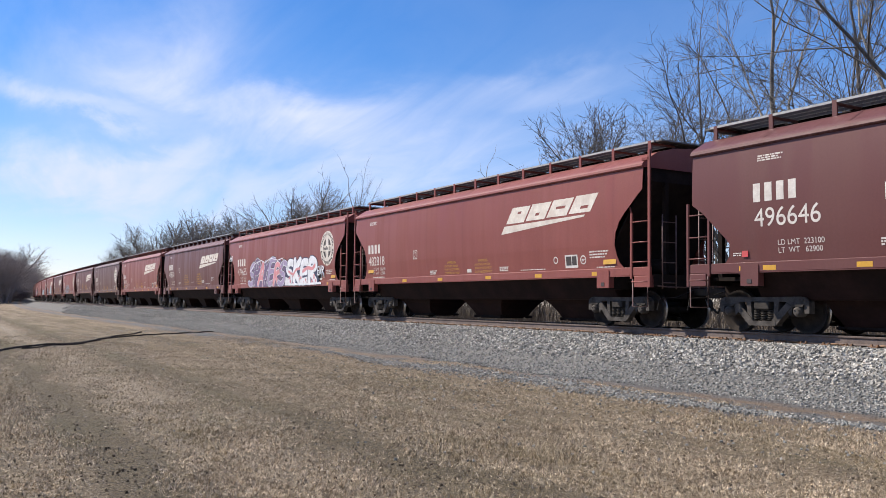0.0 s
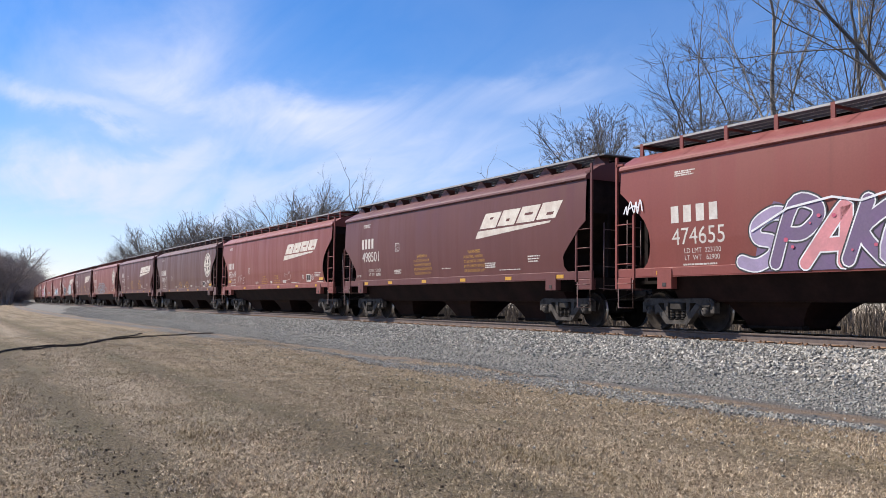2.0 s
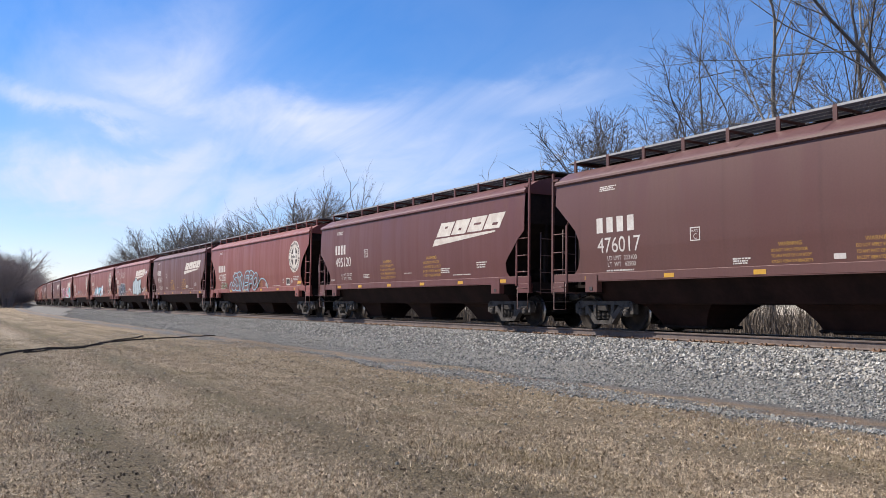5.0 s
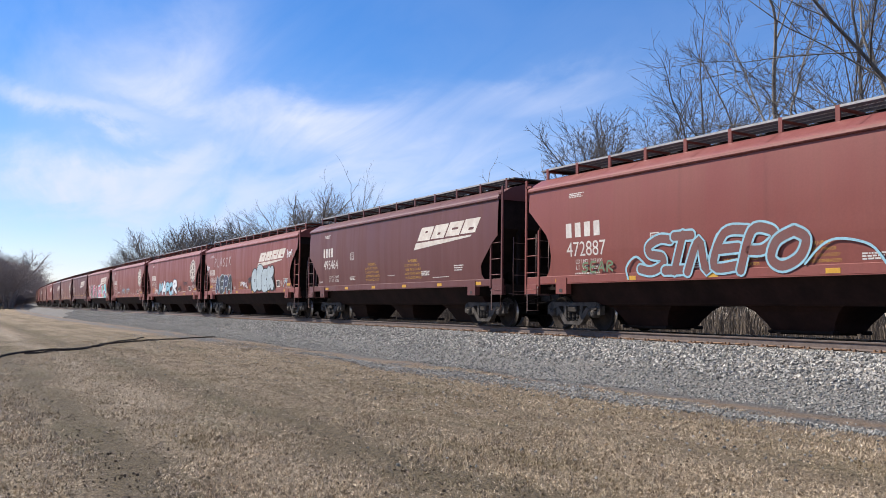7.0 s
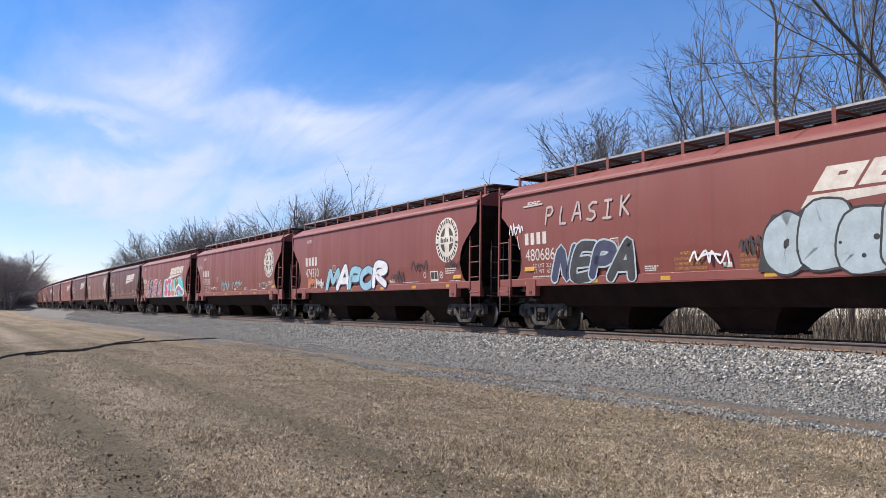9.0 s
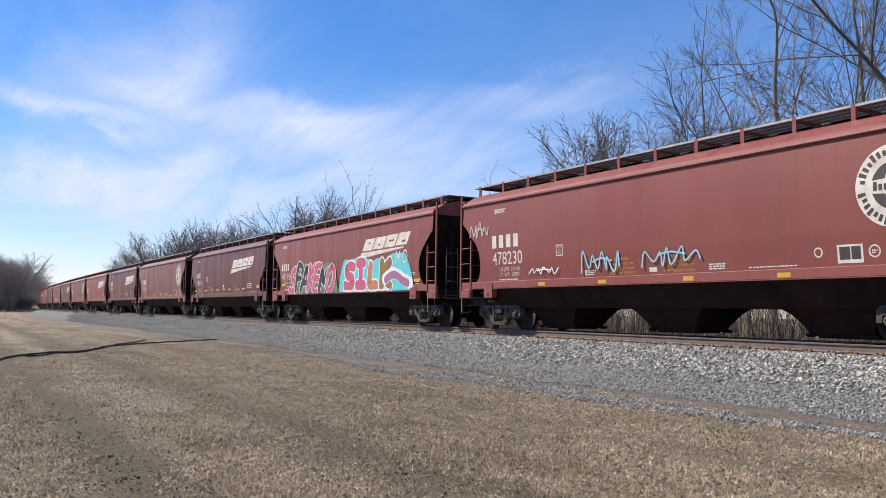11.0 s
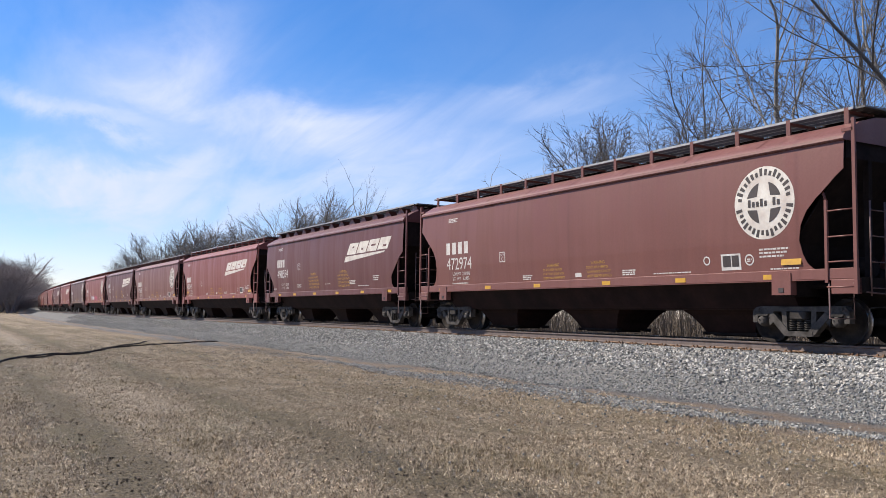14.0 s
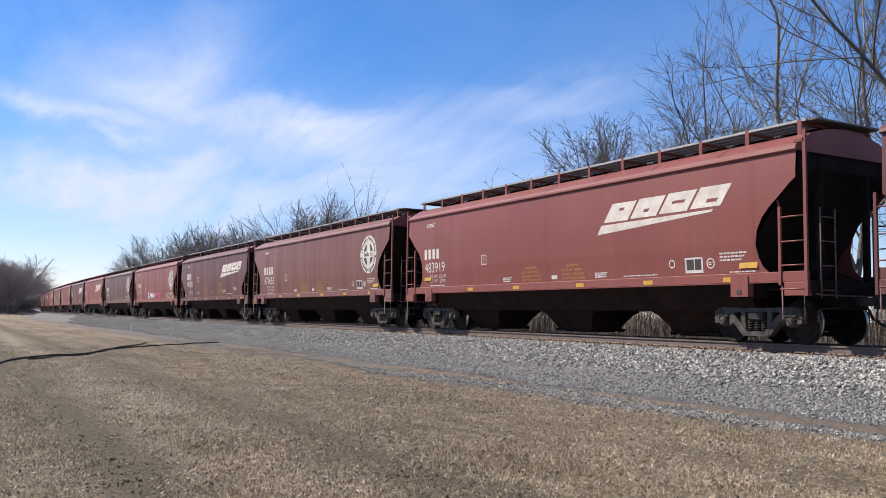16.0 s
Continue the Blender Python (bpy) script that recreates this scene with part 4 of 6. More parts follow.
def hopper_car(kind, peaked, half):
    k = KINDS[kind]
    car = new("hopper_car")
    P = PAINTS["red"]
    for s in (-1, 1):
        part("side_sheet", side_sheet(k, s), P, car)
        part("side_sill", sill(k, s), P, car)
        # end walls and posts wear the colour with shade painted in
        part("end_slope", end_slope(k, s), M_GRIME_SHADE, car, "dark end wall and slope sheet, shade put into its colour")
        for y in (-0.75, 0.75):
            part("end_post", end_post(k, s, y), M_GRIME_SHADE, car)
        part("end_deck", end_deck(k, s), M_UNDER, car, "grimy end platform and brake gear, blackened for shade")
        part("coupler", coupler(k, s, half), M_STEEL, car, "rusty dark knuckle coupler")
        part("end_ladder", end_ladder(k, s), M_RUNG, car)
        for e in (-1, 1):
            part("stirrup_step", stirrup(k, e, s), M_RUNG, car)
            rail_ = None
            for name, bm in ladder(k, e, s, s * e < 0 or kind == "old"):
                made = part(name, bm, P, rail_ or car)
                rail_ = rail_ or made
    part("roof", roof(k), P, car)
    bm = bmesh.new()
    box(bm, -k["body"] + 0.4, k["body"] - 0.4, -0.24, 0.24, 4.44, 4.585, 0.03)
    hatch = part("hatch_coaming", bm, M_GRIME_SHADE, car, "dark hatch trough along the roof")
    bm = bmesh.new()
    box(bm, -0.45, 0.45, -0.27, 0.27, 4.57, 4.625, 0.02)
    cover = mesh_of("hatch_cover", bm, M_GRIME_SHADE)
    for i in range(12):
        put("hatch_cover", cover, hatch, pose((k["body"] - 0.95) * (2 * i / 11 - 1), 0, 0))
    reach = k["body"] - 2.4
    for i in (-1, 0, 1):
        h = part("hopper", hopper(i * (reach - 1.3), 2.25 if i < 0 else (reach - 1.3) / 2 + 0.004, 2.25 if i > 0 else (reach - 1.3) / 2 + 0.004), M_BOTTOM, car, "dark brown hopper bottom, grime and shade in its colour")
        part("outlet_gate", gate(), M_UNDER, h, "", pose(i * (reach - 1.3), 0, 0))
    # added dark boxes that close the view between the bays; no real sill
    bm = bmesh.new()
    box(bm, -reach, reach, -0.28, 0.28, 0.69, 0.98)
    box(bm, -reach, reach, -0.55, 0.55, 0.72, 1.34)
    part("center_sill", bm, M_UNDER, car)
    n = 14 if peaked else (13 if kind == "old" else 11)
    for s in (-1, 1):
        board = part("running_board", grating(k, s, 0.055 if s < 0 else 0.11), [M_GRATE, M_EDGE], car, "dark steel grating walkway")
        me = mesh_of("board_support", stub(s, peaked), P)
        for i in range(n):
            put("board_support", me, board, pose((k["body"] - 0.25) * (2 * i / (n - 1) - 1), 0, 0))
        me = mesh_of("jack_pad", jack_pad(s), [P, M_BLACK])
        for e in (-1, 1):
            put("jack_pad", me, car, pose(e * (k["truck"] - 0.05), 0, 0))
    for e in (-1, 1):
        bm = bmesh.new()
        box(bm, *sorted((e * (k["body"] - 0.5), e * (k["body"] + 0.12))), -1.06, 1.06, 4.58, 4.615)
        part("end_platform", bm, M_GRATE, car)
    for e in (-1, 1):
        add_truck(car, e * k["truck"])
    return car

# ---- lettering and marks on the sides ----
MARKS = {}


def drawn(shapes, lift=0.004):
    """Flat polygons (x, z) laid on the near side sheet."""
    bm = bmesh.new()
    for pts in shapes:
        vs = [bm.verts.new((x, 0, z)) for x, z in pts]
        f = bm.faces.new(vs)
        f.normal_update()
        if f.normal.y > 0:
            f.normal_flip()
    bmesh.ops.remove_doubles(bm, verts=bm.verts[:], dist=0.0006)
    bmesh.ops.triangulate(bm, faces=bm.faces[:])
    bent(bm, lift)
    return bm


def bar(x0, x1, z0, z1):
    return [(x0, z0), (x1, z0), (x1, z1), (x0, z1)]


def ring(cx, cz, r0, r1, a0=0.0, a1=360.0, n=40):
    """A round band as quads."""
    out = []
    for i in range(n):
        p, q = radians(a0 + (a1 - a0) * i / n), radians(a0 + (a1 - a0) * (i + 1) / n)
        out.append([(cx + r * math.cos(t), cz + r * math.sin(t)) for r, t in ((r0, p), (r1, p), (r1, q), (r0, q))])
    return out


def text_shapes(words, x, z, height, stretch=1.0):
    """Outlines of a line of writing in the built-in font as triangles."""
    cu = bpy.data.curves.new("words", "FONT")
    cu.body, cu.size = words, height / 0.70
    ob = new("words", cu)
    me = bpy.data.meshes.new_from_object(ob.evaluated_get(bpy.context.evaluated_depsgraph_get()))
    out = [[(x + me.vertices[i].co.x * stretch, z + me.vertices[i].co.y) for i in p.vertices] for p in me.polygons]
    bpy.data.objects.remove(ob)
    bpy.data.meshes.remove(me)
    bpy.data.curves.remove(cu)
    return out


def scribble(x0, x1, z0, z1, rows, seed=0, gap=0.35):
    """Lines of small stencilling as dashes."""
    rng = random.Random(seed)
    out, h = [], (z1 - z0) / rows
    for r in range(rows):
        x, z = x0, z1 - (r + 1) * h
        end = x1 - (x1 - x0) * rng.uniform(0, 0.25) * (r > 0)
        while x < end:
            w = min(rng.uniform(0.03, 0.12), end - x)
            out.append(bar(x, x + w, z, z + h * (1 - gap)))
            x += w + 0.02
    return out


def logo_shapes(x, z):
    """The big cream road emblem: four slanted blocks over a wedge that runs out to the side."""
    def block(a, b, lo, hi, notch):
        s = 0.72
        pts = [(a + s * lo, lo), (b + s * lo, lo), (b + s * hi, hi), (a + s * hi, hi)]
        out = []
        # a slanted block with two slots
        for p, q, l, h in notch:
            out.append([(a + (b - a) * p + s * l, l), (a + (b - a) * q + s * l, l), (a + (b - a) * q + s * h, h), (a + (b - a) * p + s * h, h)])
        return [[(x + u, z + v) for u, v in o] for o in (out or [pts])]

    out = []
    for i in range(4):
        a, lo = 0.05 + 0.98 * i, 0.30 + 0.02 * i
        gap = ((0.42, 0.62, 0.26, 0.33), (0.40, 0.60, 0.12, 0.20), (0.30, 0.75, 0.20, 0.27), (0.45, 0.80, 0.10, 0.18))[i]
        p, q, l, h = gap
        out += block(a, a + 0.90, lo, lo + 0.46, [(0, p, lo, lo + 0.46), (q, 1.0, lo, lo + 0.46), (p, q, lo, lo + l), (p, q, lo + h, lo + 0.46)])
    out.append([(x, z), (x + 3.9, z + 0.245), (x + 3.95, z + 0.30), (x + 0.17, z + 0.235)])
    return out


def emblem(x, z):
    """A cream disc with a dark rim of small marks and a cream cross over dark quarters."""
    cream = ring(x, z, 0.0, 0.76, n=48)
    dark = []
    for i in range(34):
        a = 8 + i * 10.6
        if 172 < a < 188 or a > 352:
            continue
        dark += ring(x, z, 0.57, 0.67 + 0.03 * (i % 3), a, a + 6.2, 2)
    quarters = []
    for q in range(4):
        for i in range(6):
            a, b = radians(q * 90 + 16 + 58 * i / 6), radians(q * 90 + 16 + 58 * (i + 1) / 6)
            quarters.append([(x + 0.17 * (1 if q in (0, 3) else -1), z + 0.14 * (1 if q < 2 else -1)), (x + 0.44 * math.cos(a), z + 0.44 * math.sin(a)), (x + 0.44 * math.cos(b), z + 0.44 * math.sin(b))])
    name = [bar(x - 0.40 + 0.105 * i, x - 0.40 + 0.105 * i + 0.065, z - 0.07, z + (0.09 if i in (0, 3, 6) else 0.04)) for i in range(8) if i != 5]
    return cream, dark + quarters, name


def shared(key, make, material, lift=0.004):
    if key not in MARKS:
        MARKS[key] = mesh_of(key.split(":")[0], drawn(make(), lift), material)
    return MARKS[key]


def wear_paint(car, m):
    for o in car.children_recursive:
        if o.type == "MESH" and o.data.materials[0].name.startswith("paint_"):
            o.material_slots[0].link = "OBJECT"
            o.material_slots[0].material = m


def letter_car(car, kind, number, style, seed):
    k = KINDS[kind]
    new_kind = kind == "new"
    b = k["body"]
    slim = number == "489714"
    cut_ = ("slim" if slim else "big") if new_kind else "old"
    nx, nz, high = {"slim": (-6.43, 2.05, 0.34), "big": (-6.14, 2.20, 0.385), "old": (-7.13, 1.98, 0.34)}[cut_]
    if style == "round" and not new_kind:
        nx, high, cut_ = -6.62, 0.385, "older"
    mz = nz + high + (0.13 if new_kind else 0.12)
    pitch = {"slim": 0.245, "big": 0.29, "old": 0.285, "older": 0.385}[cut_]

    def mark():
        """Four plain narrow blocks for the owner's initials."""
        return [bar(nx - 0.01 + i * pitch, nx - 0.01 + (i + 0.62) * pitch, mz, mz + high) for i in range(4)]

    put("reporting_mark", shared("reporting_mark:%s" % cut_, mark, M_WHITE), car, None, "white painted lettering blocks")
    part("car_number", drawn(text_shapes(number, nx, nz, high, 0.97)), M_WHITE, car, "white painted car number")
    wx, wz = {"slim": (nx + 0.25, 1.74), "big": (nx + 0.55, 1.80), "old": (nx + 0.35, 1.78), "older": (nx + 0.35, 1.78)}[cut_]
    small_h = 0.09 if slim else 0.11
    load = lambda: text_shapes("LD LMT  223100", wx, wz, small_h) + text_shapes("LT  WT   62900", wx, wz - 0.16, small_h) + ([] if new_kind else scribble(nx + 0.3, nx + 1.3, 1.50, 1.56, 1, 4))
    put("weight_stencil", shared("weight_stencil:%s" % cut_, load, M_WHITE), car, None, "small white weight stencils")
    qx, qz, qw = {"slim": (-4.03, 2.26, 0.32), "big": (-3.22, 2.50, 0.33), "old": (-3.40, 2.10, 0.30), "older": (-3.40, 2.10, 0.30)}[cut_]
    frame_ = lambda: [bar(qx, qx + qw, qz, qz + 0.025), bar(qx, qx + qw, qz + 0.285, qz + 0.31), bar(qx, qx + 0.025, qz + 0.025, qz + 0.285), bar(qx + qw - 0.025, qx + qw, qz + 0.025, qz + 0.285)] + text_shapes("PLATE", qx + 0.045, qz + 0.20, 0.055, 0.9) + text_shapes("C", qx + qw / 2 - 0.055, qz + 0.045, 0.12)
    put("plate_mark", shared("plate_mark:%s" % cut_, frame_, M_WHITE), car)
    put("corner_stencil", shared("corner_stencil:%s" % cut_, lambda: scribble(nx + 0.1, nx + 0.72, 3.56, 3.70, 3, 8), M_WHITE), car)
    small = lambda: scribble(-2.22, -1.75, 1.53, 1.68, 3, 1) + scribble(2.1, 2.6, 1.53, 1.68, 3, 2) + scribble(3.2, 4.4, 1.52, 1.56, 1, 3) + [bar(0.22, 0.48, 1.54, 1.65)] + scribble(6.35, 7.1, 1.76, 1.98, 3, 6, 0.5) + scribble(6.6, 7.3, 1.50, 1.545, 1, 9)
    small_new = lambda: scribble(-3.35, -2.8, 1.68, 1.84, 3, 1) + scribble(0.2, 0.8, 1.75, 1.79, 1, 2) + scribble(2.9, 3.5, 1.70, 1.88, 3, 3) + scribble(3.7, 4.8, 1.60, 1.64, 1, 5) + scribble(5.2, 5.8, 1.80, 2.02, 3, 6, 0.5) + scribble(-6.75, -6.35, 1.62, 1.70, 2, 7)
    small_slim = lambda: scribble(-2.85, -2.45, 1.66, 1.80, 3, 1) + [bar(-0.28, 0.02, 1.84, 1.96)] + scribble(-0.3, 0.15, 1.66, 1.80, 3, 2) + scribble(2.5, 3.2, 1.66, 1.72, 1, 3) + scribble(4.66, 5.5, 1.72, 2.02, 3, 6, 0.5) + scribble(5.2, 6.3, 1.50, 1.54, 1, 9)
    put("small_stencil", shared("small_stencil:%s" % cut_, {"slim": small_slim, "big": small_new, "old": small, "older": small}[cut_], M_WHITE), car)
    lines = ("DO NOT APPLY VIBRATOR", "TO ANY PART OF CAR BODY", "EXCEPT VIBRATOR BRACKETS", "USE ON LOADED CAR ONLY")

    def warn():
        spots, z, size = {"slim": ((-3.62, 1.78), 1.95, 0.062), "big": ((-1.78, 1.66), 2.20, 0.085), "old": ((-1.22, 0.70), 1.86, 0.065), "older": ((-1.22, 0.70), 1.86, 0.065)}[cut_]
        out = []
        for x in spots:
            out += text_shapes("WARNING", x + size * 3, z, size * 1.25)
            for r, words in enumerate(lines):
                out += text_shapes(words, x, z - size * 1.75 * (r + 1), size, 0.78)
        return out

    put("warning_label", shared("warning_label:%s" % cut_, warn, M_AMBER), car, None, "small yellow warning stencils")
    # yellow reflective strips on the sill, each one a piece
    if "strip" not in MARKS:
        bm = bmesh.new()
        box(bm, -0.16, 0.16, -1.5395, -1.534, 1.30, 1.40)
        MARKS["strip"] = mesh_of("reflector_strip", bm, M_YELLOW)
        bm = bmesh.new()
        box(bm, -0.24, 0.24, -0.0035, 0.0, -0.09, 0.09)
        MARKS["patch"] = mesh_of("yellow_patch", bm, M_YELLOW)
        bm = bmesh.new()
        box(bm, -0.08, 0.08, -1.539, -1.534, 1.29, 1.42)
        MARKS["redtag"] = mesh_of("red_tag", bm, M_REDTAG)
    for x in {"old": (-7.0, -4.1, -1.5, 1.5, 4.1, 6.6), "big": (-6.42, -5.8, -3.68, -1.04, 1.58, 4.2, 6.7), "older": (-7.0, -4.1, -1.5, 1.5, 4.1, 6.6), "slim": ()}[cut_]:
        put("reflector_strip", MARKS["strip"], car, pose(x, 0, 0))
    lean = math.degrees(math.atan2(0.065, 0.63))
    if not new_kind:
        for x, z in ((7.12, 1.67),) if cut_ == "older" else ((-6.96, 1.78), (7.12, 1.67)):
            put("yellow_patch", MARKS["patch"], car, pose(x, -(bulge(z) + 0.003), z, -lean))
        put("test_box", shared("test_box", lambda: [bar(5.31, 5.85, 1.53, 1.88)], M_WHITE, 0.003), car)
        put("test_box_field", shared("test_box_field", lambda: [bar(5.36, 5.58, 1.60, 1.84), bar(5.61, 5.80, 1.60, 1.84)], M_BLACK, 0.006), car)
        put("round_mark", shared("round_mark", lambda: ring(6.08, 1.73, 0.09, 0.12, 0, 360, 20) + ring(4.9, 1.76, 0.07, 0.10, 0, 360, 20) + scribble(6.02, 6.14, 1.69, 1.77, 2, 3), M_WHITE), car)
    elif slim:
        for x in (-6.85, -4.17, -1.44, 1.14, 3.90):
            put("yellow_patch", MARKS["patch"], car, pose(x, -(bulge(1.70) + 0.003), 1.70, -lean) @ Matrix.Diagonal((1, 1, 0.62, 1)))
        put("yellow_patch", MARKS["patch"], car, pose(6.58, -(bulge(1.80) + 0.003), 1.80, -lean) @ Matrix.Diagonal((1, 1, 1.35, 1)))
    elif number == "496646":
        put("red_tag", MARKS["redtag"], car, pose(-6.42, 0, 0.30))
    if style == "swoosh":
        lx = {"slim": 1.45, "big": 2.40, "old": 2.28}[cut_]
        put("road_logo", shared("road_logo:%s" % cut_, lambda: logo_shapes(lx, 2.62), M_CREAM), car, None, "cream slanted block emblem over a wedge")
    else:
        c, d, e = emblem(6.52, 2.89)
        put("road_emblem", shared("road_emblem", lambda: c, M_CREAM, 0.003), car, None, "round cream emblem with a cross")
        put("emblem_lettering", shared("emblem_lettering", lambda: d, M_BLACK, 0.006), car)
        put("emblem_band", shared("emblem_band", lambda: e, M_BLACK, 0.009), car)


# ---- the train ----
SPEED, GAIN = 16.9, 0.015  # metres a second, and half its gain
# the trailing body corner of each car at the start, as metres along the track; kind; paint; number; side emblem
TRAIN = [
    (-14.12, "new", "brown", "496646", "none", False), (-32.48, "old", "red", "482818", "swoosh", False), (-50.40, "old", "red", "474655", "round", False),
    (-67.45, "new", "brown", "498501", "swoosh", True), (-85.69, "old", "rust", "482649", "swoosh", False), (-104.1, "old", "dark", "476017", "round", False),
    (-121.3, "new", "brown", "495120", "swoosh", False), (-139.57, "old", "rust", "472887", "round", False), (-156.9, "new", "brown", "495464", "swoosh", False),
    (-175.3, "old", "rust", "480686", "swoosh", False), (-193.5, "old", "red", "474320", "round", False), (-212.0, "old", "red", "478230", "round", False),
    (-230.8, "old", "rust", "481104", "swoosh", False), (-247.9, "new", "brown", "489714", "swoosh", False), (-266.7, "old", "faded", "472974", "round", False),
    (-283.9, "new", "brown", "498594", "swoosh", True), (-302.5, "old", "rust", "483919", "swoosh", False), (-320.9, "old", "faded", "471655", "round", False),
    (-338.0, "new", "brown", "495833", "swoosh", False), (-356.3, "old", "rust", "475210", "round", False)]
FOLLOW = "old dark round,old red swoosh,new brown swoosh,old red round,old faded round,old rust swoosh,new brown swoosh,old dark round,old red swoosh,old red round,new brown swoosh,old rust round,old dark round,old red swoosh"
for i, words in enumerate(FOLLOW.split(",")):
    k_, p_, s_ = words.split()
    TRAIN.append((TRAIN[-1][0] - (18.32 if k_ == "old" else 17.25), k_, p_, str(470000 + 731 * (i + 3)), s_, False))
PAINT_WORDS = {"red": "reddish-brown", "rust": "rust-red", "brown": "clean dark-brown", "dark": "dark grimy brown", "faded": "faded dusty brown"}
CARS = []


def build_train():
    truck_meshes()
    first = {}
    for i, (corner, kind, color, number, style, peaked) in enumerate(TRAIN):
        u = corner + KINDS[kind]["body"]
        x, y, a = on_track(u)
        m = pose(x, y, 0, 0, 0, -math.degrees(a))
        key = (kind, peaked)
        if key not in first:
            first[key] = hopper_car(kind, peaked, 9.14 if kind == "old" else 8.62)
            base = copy_thing(first[key], m)
        else:
            base = copy_thing(first[key], m)
        wear_paint(base, PAINTS[color])
        letter_car(base, kind, number, style, i)
        words = {"swoosh": "a cream slanted emblem", "round": "a round cream emblem", "none": "white lettering"}[style]
        tagged(base, "%s steel covered hopper car with %s" % (PAINT_WORDS[color], words), "hopper car", "cars of the grain train")
        CARS.append((base, u))
    for ob in first.values():
        for o in (*ob.children_recursive, ob):
            bpy.data.objects.remove(o)
    # fine stencilling stays joined
    for base, _ in CARS:
        for o in base.children:
            if o.name.split(".")[0] in ("small_stencil", "weight_stencil", "corner_stencil", "warning_label", "plate_mark", "emblem_lettering", "emblem_band", "reporting_mark", "road_logo", "round_mark", "test_box_field", "car_number"):
                tagged(o, kind="stuff")


def gone(t):
    return SPEED * t + GAIN * t * t


build_train()

# ---- spray paint on some of the cars ----
SPRAY = {n: plain("spray_" + n, c, tuple(min(1, v * 0.72 + 0.03) for v in c), 3.0, 0.6) for n, c in dict(
    white=(0.78, 0.78, 0.80), pink=(0.66, 0.26, 0.28), rose=(0.55, 0.09, 0.17), plum=(0.16, 0.10, 0.20), navy=(0.025, 0.030, 0.085), lilac=(0.34, 0.27, 0.42),
    sky=(0.28, 0.52, 0.62), cyan=(0.10, 0.58, 0.62), silver=(0.42, 0.50, 0.53), ink=(0.018, 0.018, 0.022), moss=(0.13, 0.20, 0.10), orange=(0.52, 0.19, 0.08), olive=(0.26, 0.15, 0.03), chalk=(0.50, 0.40, 0.37), violet=(0.35, 0.13, 0.27), wine=(0.165, 0.055, 0.046)).items()}
# bare letter-like skeletons in a unit box
HOOKS = {
    "hook": [[(0.9, 0.95), (0.5, 1.0), (0.15, 0.8), (0.3, 0.55), (0.75, 0.45), (0.85, 0.2), (0.5, 0.02), (0.05, 0.1)]],
    "post": [[(0.5, 1.0), (0.5, 0.0)], [(0.2, 0.97), (0.8, 0.97)], [(0.15, 0.03), (0.85, 0.03)]],
    "foot": [[(0.3, 1.0), (0.22, 0.5), (0.25, 0.06), (0.85, 0.04)]],
    "fork": [[(0.2, 1.0), (0.2, 0.0)], [(0.9, 1.0), (0.3, 0.52), (0.95, 0.0)]],
    "tent": [[(0.05, 0.0), (0.45, 1.0), (0.6, 0.95), (0.95, 0.0)], [(0.25, 0.35), (0.8, 0.35)]],
    "loop": [[(0.15, 0.0), (0.18, 0.98), (0.7, 0.98), (0.9, 0.75), (0.65, 0.5), (0.25, 0.5)]],
    "comb": [[(0.9, 0.98), (0.2, 0.95), (0.15, 0.03), (0.9, 0.02)], [(0.2, 0.5), (0.75, 0.52)]],
    "zig": [[(0.12, 0.0), (0.2, 1.0), (0.75, 0.02), (0.88, 1.0)]],
    "ring": [[(0.5, 1.0), (0.12, 0.75), (0.12, 0.25), (0.5, 0.0), (0.88, 0.25), (0.88, 0.75), (0.5, 1.0)]],
    "kick": [[(0.15, 0.0), (0.15, 0.98), (0.75, 0.95), (0.85, 0.7), (0.3, 0.5), (0.95, 0.02)]],
    "peak": [[(0.05, 0.0), (0.15, 1.0), (0.5, 0.35), (0.85, 1.0), (0.95, 0.0)]],
}


